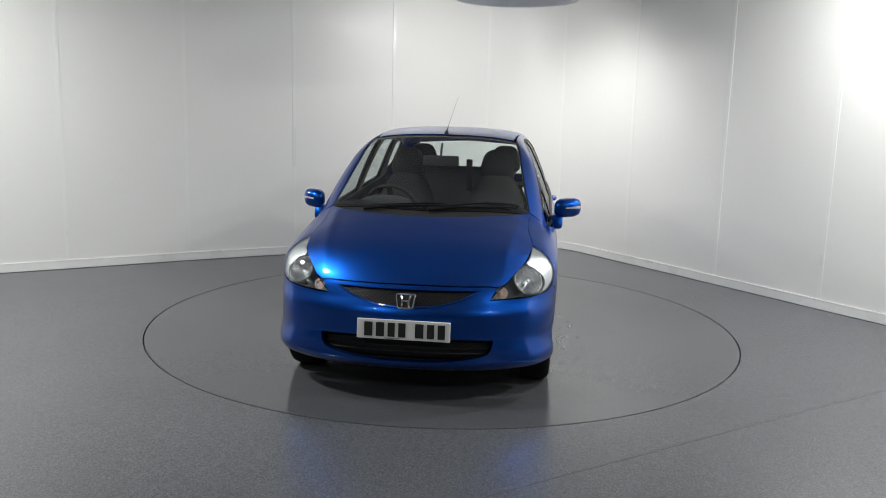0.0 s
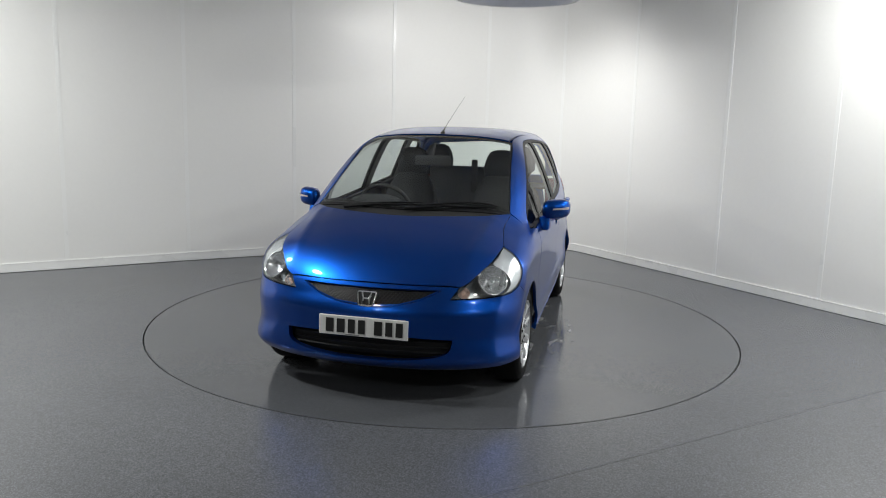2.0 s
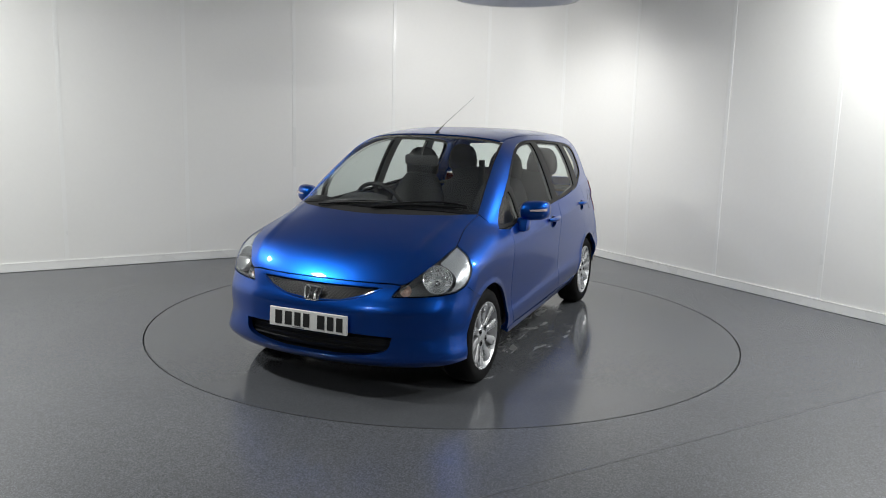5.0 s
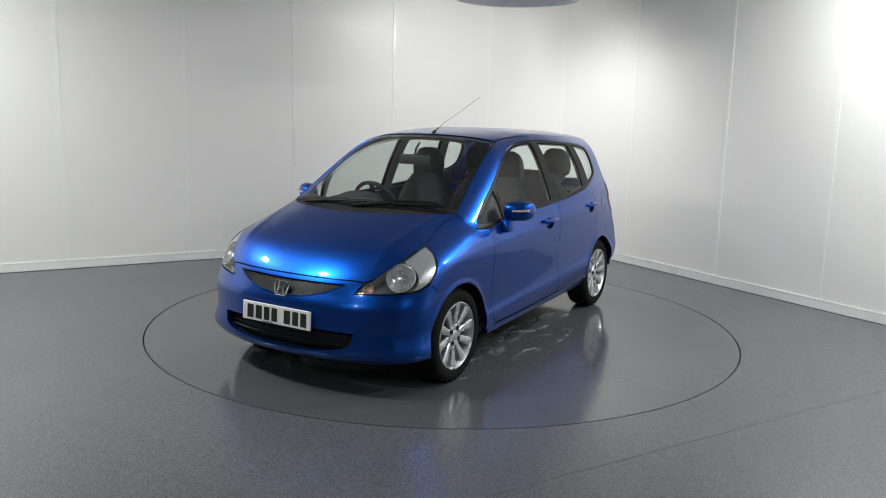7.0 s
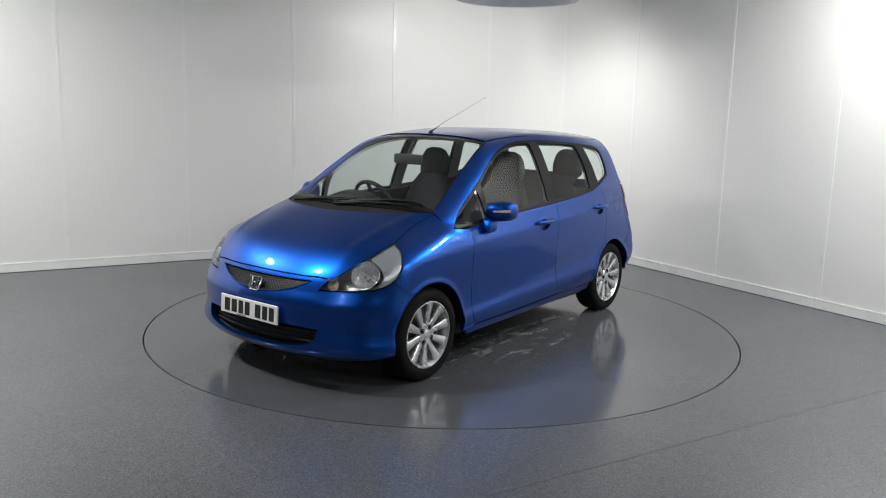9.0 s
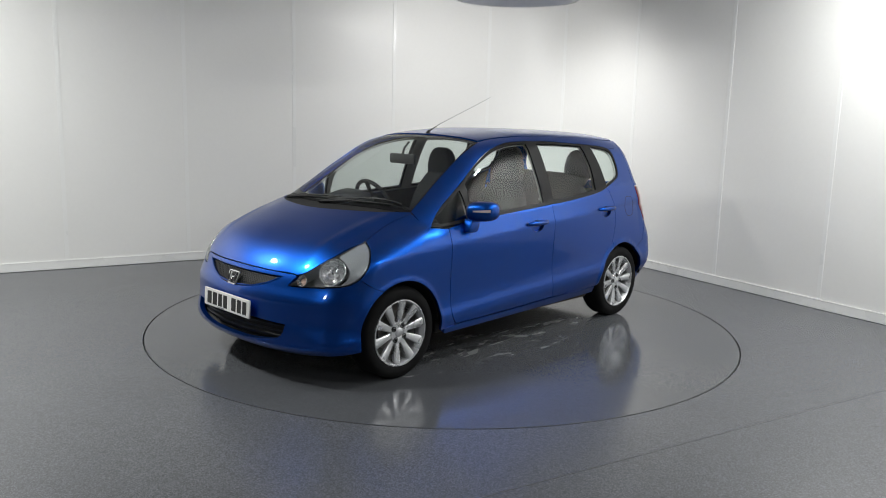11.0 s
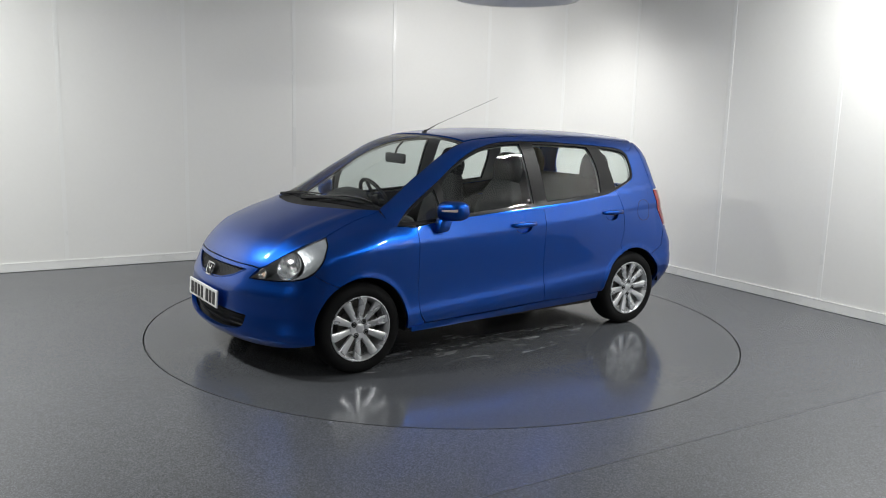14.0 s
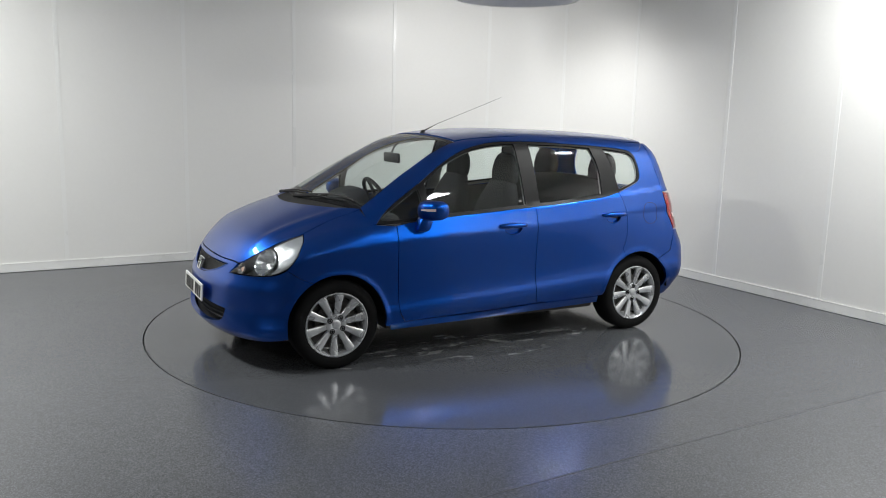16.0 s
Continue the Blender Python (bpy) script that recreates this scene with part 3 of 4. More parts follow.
def build_body(car):
    def pair(name, mat, label="", parent=None, **k):
        made = sheet(**k)
        return [skin_part(name, mat, car if parent is None else parent, made, label, f) for f in (False, True)]

    nose = lambda pts: [(p[0] * .013, *p[1:]) for p in pts]
    # bonnet, windscreen, cowl, roof
    brow = NOSE_ON.lay(np.array([(p[0] * .013, p[1]) for p in HEADLIGHT[1:6]]))
    bonnet = [*[(float(p[0]), float(p[1]), *e) for p, e in zip(NOSE_ON.lay(np.array([(0, .677), (10 * .013, .677), (20 * .013, .676), (30 * .013, .676), (41.8 * .013, .671)])), ((), (), (), (), (1,)))], *[(float(p[0]), float(p[1])) for p in brow], (1.2, .645), (1.01, .657, 1), (1.16, .52), (1.27, .3), (1.315, 0)]
    skin_part("bonnet", "paint", car, sheet(ABOVE, both_sides(bonnet), .03, space="flat"), "blue metallic bonnet")
    skin_part("windscreen", "screen", car, sheet(ABOVE, both_sides(WS), .035, space="flat", lift=-.003, flange=0, gap=.001), "clear laminated windscreen").visible_shadow = False
    frit = [(.30, 0), (.29, .3), (.25, .552, 1), (.49, .590), (.73, .624), (.9, .655), (1.02, .675, 1), (1.12, .51), (1.19, .3), (1.225, 0)]
    inner = [(.352, 0), (.342, .3), (.305, .518, 1), (.515, .556), (.735, .590), (.9, .620), (.99, .638, 1), (1.06, .47), (1.13, .3), (1.165, 0)]
    skin_part("windscreen_surround", "trim", car, sheet(ABOVE, both_sides(frit), .03, holes=[both_sides(inner)], space="flat", lift=-.0055, flange=.004), "black windscreen border")
    cowl = [(1.17, 0), (1.14, .3), (1.05, .52), (.985, .638, 1), (1.03, .636, 1), (1.165, .53), (1.275, .3), (1.325, 0)]
    skin_part("cowl_panel", "cowl", car, sheet(ABOVE, both_sides(cowl), .03, space="flat", lift=-.012), "weathered black plastic scuttle panel")
    roof = [(.287, 0), (.277, .3), (.245, .50, 1), (.0, .515), (-.3, .530), (-.9, .535), (-1.3, .525), (-1.45, .50, 1), (-1.53, .3), (-1.56, 0)]
    skin_part("roof", "paint", car, sheet(ABOVE, both_sides(roof), .035, space="flat", gap=.004), "blue metallic roof panel")
    # side frame over the windows
    seam = [tuple(map(float, p)) for p in above(np.array([(1.01, .649), (.902, .630), (.73, .599), (.504, .565), (.27, .527)]))]
    up = [(*seam[0], 1), *seam[1:], (.1, .52, 1.455), (-.3, .532, 1.475), (-.9, .538, 1.465),
          (-1.3, .53, 1.44), (-1.45, .505, 1.425, 1)]
    down = on_side([p[:2] for p in DLO])
    low = [(*p, 1) if k in (0, 12) else p for k, p in enumerate(down[:13])]
    pair("side_frame", "paint", chart=CABIN, points=[*up, (-1.36, .60, 1.38, 1), *low[::-1], (1.0, .76, .905, 1)], step=.03)
    # doors
    front_door = [(.82, .905, 1), (.63, .931), (.201, .961), (-.262, .99, 1), (-.262, .65), (-.275, .35), (-.285, .30, 1), (.2, .285), (.76, .275, 1), (.80, .35), (.815, .6)]
    rear_door = [(-.262, .99, 1), (-.508, 1.005), (-.903, 1.041), (-1.05, 1.069, 1), (-1.085, .98), (-1.105, .86), (-1.10, .74), (-1.07, .65, 1), *[(x, z) for x, z in arch(-1.225, .323, 66, 3, 8)],
                 (-.862, .30, 1), (-.5, .296), (-.285, .30, 1), (-.275, .35), (-.262, .65)]
    doors = pair("front_door", "paint", chart=SIDE, points=xz(front_door), step=.02, holes=[xz(handle_cup(*HANDLES[0]))])
    rear = pair("rear_door", "paint", chart=SIDE, points=xz(rear_door), step=.02, holes=[xz(handle_cup(*HANDLES[1]))])
    sill = [(.87, .262, 1), (.76, .272), (.2, .281), (-.285, .296), (-.86, .297, 1), (-.872, .245, 1), (0, .235), (.86, .225, 1)]
    pair("sill", "paint", chart=SIDE, points=xz(sill), step=.03, flange=.05, lift=.004)
    # wing from headlight to door
    hl3 = NOSE_ON.lay(np.array([(a * .013, z) for a, z in ((66.6, .660), *[p[:2] for p in HEADLIGHT[8:4:-1]])]))
    wing = [(*hl3[0], 1), *map(tuple, hl3[1:4]), (*hl3[4], 1), *[tuple(map(float, p)) for p in above(np.array([(1.2, .6450)]))], (*map(float, above(np.array([(1.02, .6570)]))[0]), 1), (.99, .74, .93), (.945, .78, .912, 1), (.82, .81, .903, 1), (.815, .83, .6), (.80, .83, .35), (.765, .83, .272, 1),
            (.88, .82, .255, 1)]
    a = [(x, .83, z) for x, z in arch(1.225, .326, 186, 60, 14)]
    wing += [(*a[0], 1), *a[1:-1], (*a[-1], 1), (1.47, .81, .608)]
    pair("front_wing", "paint", chart=FLANK, points=wing, step=.02, flange=.02)
    # quarter behind the rear door
    a = [(x, .83, z) for x, z in arch(-1.225, .322, 66, 178, 14)]
    q = [(*down[-7], 1), *down[-8:-12:-1], *down[13:12:-1], (*down[12], 1), (-1.36, .60, 1.38, 1), (-1.45, .505, 1.425, 1), (-1.47, .62, 1.33), (-1.515, .70, 1.15),
         (-1.525, .745, 1.07, 1), (-1.545, .775, .95), (-1.58, .80, .84), (-1.615, .79, .765, 1), (-1.57, .8, .60, 1), (*a[8], 1), *a[7:0:-1], (*a[0], 1), (-1.07, .82, .65, 1), (-1.10, .82, .74), (-1.105, .82, .86), (-1.085, .8, .98)]
    pair("rear_quarter", "paint", chart=CABIN, points=q, step=.022, flange=.02)
    # bumpers, hatch, tail lamps
    lowg = [(-37, .385, 1), (-35, .318), (-29, .288), (-15, .266), (0, .262), (15, .266), (29, .288), (35, .318), (37, .385, 1), (20, .395), (0, .398), (-20, .395)]
    upg = [(-34, .652, 1), (-28, .616), (-20, .583), (-10, .562), (0, .556), (10, .562), (20, .583), (28, .616), (34, .652, 1), (17, .651), (0, .650), (-17, .651)]
    edge = [(float(v[0]) / .013, float(v[1])) for v in NOSE_ON.flat(side(np.array(arch(1.225, .326, 60, -10, 8))))]
    edge[0], edge[-1] = (*edge[0], 1), (*edge[-1], 1)
    half = [(0, .674), (20, .673), (38, .673), (41.4, .667, 1), (37.0, .605, 1), (45, .608), (54, .614), (62.5, .631), (66.8, .662, 1), (70.6, .622), *edge, (58, .215), (40, .20), (20, .197), (0, .196)]
    bumper = half + [(-p[0], *p[1:]) for p in half[-2:0:-1]]
    skin_part("front_bumper", "paint", car, sheet(NOSE_ON, nose(bumper), .026, holes=[nose(lowg), nose(upg)], space="flat", flange=.03), "blue metallic front bumper")
    hole = skin_part("lower_grille", "dark", car, sheet(NOSE_ON, nose([(p[0] * 1.32, .33 + (p[1] - .33) * 1.95, *p[2:]) for p in lowg]), .03, space="flat", lift=-.06, flange=-.05), "black slatted lower air intake")
    for z in (.30, .335, .37):
        bm = bmesh.new()
        pts = NOSE_ON.lay(np.array([(t * .013, z) for t in np.linspace(-36, 36, 25)]))
        tube(bm, pts - normals(pts) * .050, .006, 6)
        part("slat", bm, "dark", hole)
    grille = skin_part("upper_grille", "dark", car, sheet(NOSE_ON, nose([(p[0] * 1.02, *p[1:]) for p in upg]), .03, space="flat", lift=-.035, flange=0), "black mesh upper grille")
    bm = bmesh.new()
    for s in (-1, 1):
        for t0 in np.arange(-50, 50, 1.9):
            ts = np.linspace(0, 1, 10)
            q2 = np.stack([t0 + s * (ts - .5) * 9, .552 + ts * .105], 1)
            ok = within(q2 * [1, 1], rounded([tuple(p) for p in upg], .02) * [1, 1])
            q2 = q2[ok]
            if len(q2) > 1:
                pts = NOSE_ON.lay(q2 * [.013, 1])
                tube(bm, pts - normals(pts) * .014, .0027, 4, False)
    part("grille_mesh", bm, "mesh", grille, "dark diamond mesh")
    bm = bmesh.new()
    pts = NOSE_ON.lay(np.array([(t * .013, z) for t, z in ((-33, .648), (-25, .604), (-15, .572), (0, .559), (15, .572), (25, .604), (33, .648))]))
    tube(bm, pts - normals(pts) * .002, .006, 8)
    part("grille_trim", bm, "paint", grille)
    q_low = [tuple(v) for v in TAIL_ON.flat(CABIN.lay(CABIN.flat(np.array([(-1.57, .8, .60), a[8]]))))]
    tail_edge = [(-1.45, .505, 1.425), (-1.47, .62, 1.33), (-1.515, .70, 1.15), (-1.525, .745, 1.07), (-1.615, .79, .765)]
    te = [tuple(v) for v in TAIL_ON.flat(CABIN.lay(CABIN.flat(np.array(tail_edge))))]
    hatch = [(0, 1.43), (te[0][0] * .7, 1.425), (*te[0], 1), te[1], te[2], (*te[3], 1), (te[3][0] - .20, 1.04), (te[3][0] - .24, .76, 1), (0, .74)]
    hatch = hatch + [(-p[0], *p[1:]) for p in hatch[-2:0:-1]]
    pane = [(-44, 1.35, 1), (-46, 1.2), (-44, 1.07, 1), (0, 1.06), (44, 1.07, 1), (46, 1.2), (44, 1.35, 1), (0, 1.375)]
    pane = nose([(p[0] * 1.0, *p[1:]) for p in pane])
    skin_part("tailgate", "paint", car, sheet(TAIL_ON, hatch, .035, holes=[pane], space="flat"), "blue metallic tailgate")
    skin_part("rear_window", "pane", car, sheet(TAIL_ON, pane, .05, space="flat", lift=-.004, flange=0), "tinted rear window").visible_shadow = False
    lampq = [(te[3][0], te[3][1] - .005, 1), (te[3][0] - .20, 1.035, 1), (te[3][0] - .24, .765, 1), (te[4][0], te[4][1] + .005, 1), *[tuple(v) for v in TAIL_ON.flat(CABIN.lay(CABIN.flat(np.array([(-1.582, .80, .84), (-1.547, .775, .95)]))))]]
    lamps = pair("tail_light", "red", "tall red tail light with a pale band", chart=TAIL_ON, points=lampq, step=.025, space="flat", lift=.004)
    band = [(te[3][0] - .045, .895, 1), (te[3][0] - .20, .905, 1), (te[3][0] - .21, .85, 1), (te[3][0] - .060, .845, 1)]
    for l, f in zip(lamps, (False, True)):
        skin_part("reversing_lens", "clear", l, sheet(TAIL_ON, band, .025, space="flat", lift=.0065, flange=.003), "pale reversing lens", f)
    rb = [(0, .735), (te[3][0] - .245, .752, 1), (te[4][0], te[4][1] - .004, 1), (*q_low[0], 1), (*q_low[1], 1), (66 * .013, .505), (64.3 * .013, .47), (63 * .013, .431), (62 * .013, .39), (61.3 * .013, .346), (61 * .013, .30), (61 * .013, .24, 1), (40 * .013, .22), (0, .22)]
    rb = rb + [(-p[0], *p[1:]) for p in rb[-2:0:-1]]
    skin_part("rear_bumper", "paint", car, sheet(TAIL_ON, rb, .035, space="flat", flange=.03), "blue metallic rear bumper")
    # window trim and panes
    ring = dict(chart=CABIN, points=on_side(DLO), step=.028, lift=-.001, flange=.012,
                holes=[on_side(g) for g in (GLASS_TRIANGLE, GLASS_FRONT, GLASS_REAR, GLASS_QUARTER)])
    pair("window_trim", "trim", "black window frames and pillars", **ring)
    for name, g in (("front_quarter_window", GLASS_TRIANGLE), ("front_door_window", GLASS_FRONT), ("rear_door_window", GLASS_REAR), ("rear_quarter_window", GLASS_QUARTER)):
        for w in pair(name, "pane", chart=CABIN, points=on_side(g), step=.05, lift=-.006, flange=0, gap=-.006):
            w.visible_shadow = False
    # headlights
    cups = pair("headlight", "bezel", "clear headlight with round reflector and amber bulb", chart=NOSE_ON, points=nose(HEADLIGHT), step=.02, space="flat", lift=-.105, flange=-.10, gap=.003)
    bay = [(60.2, .793, 1), (67, .8325), (73.0, .858, 1), (73.0, .827), (71.8, .789), (70, .73), (66.9, .674), (62.3, .637), (58.6, .6265, 1)]
    bay += [(56.2 + 6.6 * math.cos(radians(v)), .708 + .084 * math.sin(radians(v))) for v in range(-60, 61, 20)]
    shelf = sheet(NOSE_ON, nose(bay), .016, space="flat", lift=-.009, flange=.06)
    lens = sheet(NOSE_ON, nose(HEADLIGHT), .02, space="flat", lift=.001, flange=.006)
    for cup, f in zip(cups, (False, True)):
        s = -1 if f else 1
        skin_part("lens", "lens", cup, lens, "clear lens", f).visible_shadow = False
        skin_part("lamp_shelf", "shelf", cup, shelf, "pale upper lamp shelf", f)
        for name, (a, z), r, mat, deep in (("reflector", (56.2, .708), .080, "reflector", .066), ("indicator_bowl", (43, .645), .034, "reflector", .025)):
            p = NOSE_ON.lay(np.array([(a * .013, z)]))[0]
            n = Vector(normals(p[None])[0])
            way = (n + Vector((.25, 0, 0))).normalized()
            at = Vector(p) - n * (.022 if r > .05 else .018)
            m = Matrix.Translation(at) @ way.to_track_quat("Z", "Y").to_matrix().to_4x4()
            if f:
                m = Matrix.Diagonal((1, -1, 1, 1)) @ m
            bm = bmesh.new()
            lathe(bm, [(r * 1.05, -.002), (r, .002), (r * .96, -.004), (r * .8, -deep * .45), (r * .55, -deep * .75), (r * .25, -deep * .95), (r * .02, -deep)], 32, m)
            bmesh.ops.recalc_face_normals(bm, faces=bm.faces[:])
            bowl = part(name, bm, mat, cup)
            if r > .05:
                bm = bmesh.new()
                tube(bm, [m @ Vector((r * 1.02 * math.cos(t), r * 1.02 * math.sin(t), .004)) for t in (2 * math.pi * k / 40 for k in range(41))], .004, 8, False)
                part("reflector_ring", bm, "chrome", bowl)
            bm = bmesh.new()
            lathe(bm, [(r * .02, -.006), (r * .14, -.010), (r * .17, -.02), (r * .15, -deep * .9)] if name != "indicator_bowl" else [(.002, -.004), (.010, -.006), (.015, -.012), (.017, -.022)], 20, m)
            bmesh.ops.recalc_face_normals(bm, faces=bm.faces[:])
            part("bulb", bm, "amber" if name == "indicator_bowl" else "chrome", bowl)


def build_wheel(car):
    """One wheel, its outer face on y = 0 looking to +y, hub at its origin."""
    root = new("wheel")
    root.parent = car
    turn = pose(0, 0, 0, -90, 0, 0)
    bm = bmesh.new()
    lathe(bm, [(.205, -.178), (.232, -.190), (.262, -.188), (.279, -.176), (.2885, -.155), (.2895, -.12), (.2895, -.06), (.288, -.035), (.279, -.014), (.262, -.003), (.236, 0), (.214, -.006), (.205, -.014)], 72, turn)
    bmesh.ops.recalc_face_normals(bm, faces=bm.faces[:])
    part("tyre", bm, "rubber", root, "black road tyre")
    bm = bmesh.new()
    lathe(bm, [(.206, -.175), (.196, -.17), (.180, -.14), (.176, -.06), (.186, -.03), (.196, -.012), (.202, -.004), (.2085, -.005), (.210, -.012), (.206, -.016)], 72, turn)
    # hub and ten spokes
    lathe(bm, [(.068, -.052), (.070, -.030), (.064, -.022), (.034, -.020), (.031, -.0215), (.028, -.019), (.012, -.017), (.001, -.017)], 40, turn)
    for k in range(10):
        a = 2 * math.pi * k / 10 + math.pi / 10
        rows = []
        for r, w, y, d in ((.055, .0165, -.026, .02), (.085, .0185, -.024, .02), (.12, .0215, -.019, .02), (.155, .0250, -.014, .02), (.178, .0275, -.011, .02), (.198, .0290, -.010, .02)):
            ring = []
            for o, h in ((-w, y - d), (-w, y - .005), (-w * .72, y), (0, y - .0008), (w * .72, y), (w, y - .005), (w, y - d)):
                ring.append(bm.verts.new((r * math.sin(a) + o * math.cos(a), h, r * math.cos(a) - o * math.sin(a))))
            rows.append(ring)
        for p, q in zip(rows, rows[1:]):
            for i in range(6):
                bm.faces.new((p[i], p[i + 1], q[i + 1], q[i]))
    bmesh.ops.recalc_face_normals(bm, faces=bm.faces[:])
    rim = part("rim", bm, "alloy", root, "silver ten-spoke alloy rim", 40)
    for k in range(4):
        a = 2 * math.pi * k / 4 + math.pi / 4
        bm = bmesh.new()
        lathe(bm, [(.0175, -.026), (.0175, -.0200), (.0115, -.0195), (.0105, -.026)], 20, pose(.05 * math.sin(a), 0, .05 * math.cos(a)) @ turn)
        lathe(bm, [(.0085, -.028), (.0085, -.0165), (.006, -.0145), (.001, -.0145)], 6, pose(.05 * math.sin(a), 0, .05 * math.cos(a)) @ turn)
        bmesh.ops.recalc_face_normals(bm, faces=bm.faces[:])
        part("wheel_nut", bm, "trim", rim)
    bm = bmesh.new()
    lathe(bm, [(.125, -.085), (.125, -.075), (.06, -.073), (.055, -.06), (.01, -.06)], 40, turn)
    lathe(bm, [(.172, -.12), (.01, -.12)], 40, turn)
    bmesh.ops.recalc_face_normals(bm, faces=bm.faces[:])
    part("brake_disc", bm, "steel", root, "dull brake disc")
    return root


def build_wheels(car):
    first = build_wheel(car)
    places = [pose(1.225, .815, .2895, 0, 12), pose(-1.225, .800, .2895, 0, 40), pose(1.225, -.815, .2895, 0, 0, 180), pose(-1.225, -.800, .2895, 0, 0, 180)]
    first.matrix_basis = places[0]
    for m in places[1:]:
        copy_thing(first, m)
    # dark wheel housings
    for sx in (1, -1):
        for sy in (1, -1):
            bm = bmesh.new()
            rows = [[], []]
            for k in range(25):
                a = radians(4 + 172 * k / 24)
                for j, y in enumerate((.792, .52)):
                    rows[j].append(bm.verts.new((sx * 1.225 + .338 * math.cos(a), sy * y, .29 + .338 * math.sin(a))))
            for k in range(24):
                bm.faces.new((rows[0][k], rows[0][k + 1], rows[1][k + 1], rows[1][k]))
            bm.faces.new(rows[1])
            part("wheel_arch_liner", bm, "dark", car)


def build_underbody(car):
    bm = bmesh.new()
    box(bm, -1.6, 1.72, -.52, .52, .175, .30, .03)
    box(bm, -.86, .86, -.74, .74, .20, .30, .02)
    part("floor_pan", bm, "plastic", car, "black underbody")


def seat_shape(bm, rows, seg=20):
    """A padded slab from rows of (centre, half width, half depth, tilt axis y) as soft rounded rings."""
    rings = []
    for (cx, cy, cz), hw, hd, lean in rows:
        ring = []
        for k in range(seg):
            a = 2 * math.pi * k / seg
            c, s = math.cos(a), math.sin(a)
            u = math.copysign(abs(c) ** .55, c) * hd
            v = math.copysign(abs(s) ** .55, s) * hw
            ring.append(bm.verts.new((cx + u * math.cos(lean), cy + v, cz + u * math.sin(lean))))
        rings.append(ring)
    for a, b in zip(rings, rings[1:]):
        for k in range(seg):
            bm.faces.new((a[k], a[(k + 1) % seg], b[(k + 1) % seg], b[k]))
    bm.faces.new(rings[0][::-1])
    bm.faces.new(rings[-1])
    bmesh.ops.recalc_face_normals(bm, faces=bm.faces[:])


def build_seat(car, x, y, wide, name):
    root = new(name)
    root.parent = car
    bm = bmesh.new()
    w = wide / 2
    seat_shape(bm, [((x + .02, y, .42), w * .9, .24, .1), ((x + .02, y, .46), w, .26, .1), ((x + .02, y, .55), w, .26, .12), ((x + .02, y, .585), w * .9, .235, .12)])
    part("seat_cushion", bm, "cloth", root, smooth=60)
    bm = bmesh.new()
    seat_shape(bm, [((x - .22, y, .50), w * .86, .07, 0), ((x - .24, y, .58), w, .085, 0), ((x - .29, y, .80), w, .085, .1), ((x - .335, y, .96), w * .90, .08, .15), ((x - .36, y, 1.05), w * .74, .07, .15), ((x - .38, y, 1.12), w * (.55 if wide < .8 else .8), .06, .15), ((x - .387, y, 1.15), w * .4, .035, .15)])
    part("backrest", bm, "cloth", root, smooth=60)
    heads = (y,) if wide < .8 else (y - .38, y + .38)
    for hy in heads:
        bm = bmesh.new()
        seat_shape(bm, [((x - .385, hy, 1.115), .105, .03, .15), ((x - .39, hy, 1.14), .132, .05, .15), ((x - .40, hy, 1.21), .135, .06, .15), ((x - .405, hy, 1.28), .118, .055, .15), ((x - .407, hy, 1.325), .09, .042, .15), ((x - .407, hy, 1.345), .05, .02, .15)])
        part("headrest", bm, "cloth", root, smooth=60)
        for s in (-.05, .05):
            bm = bmesh.new()
            tube(bm, [(x - .375, hy + s, 1.08), (x - .39, hy + s, 1.20)], .006, 8)
            part("headrest_post", bm, "chrome", root)


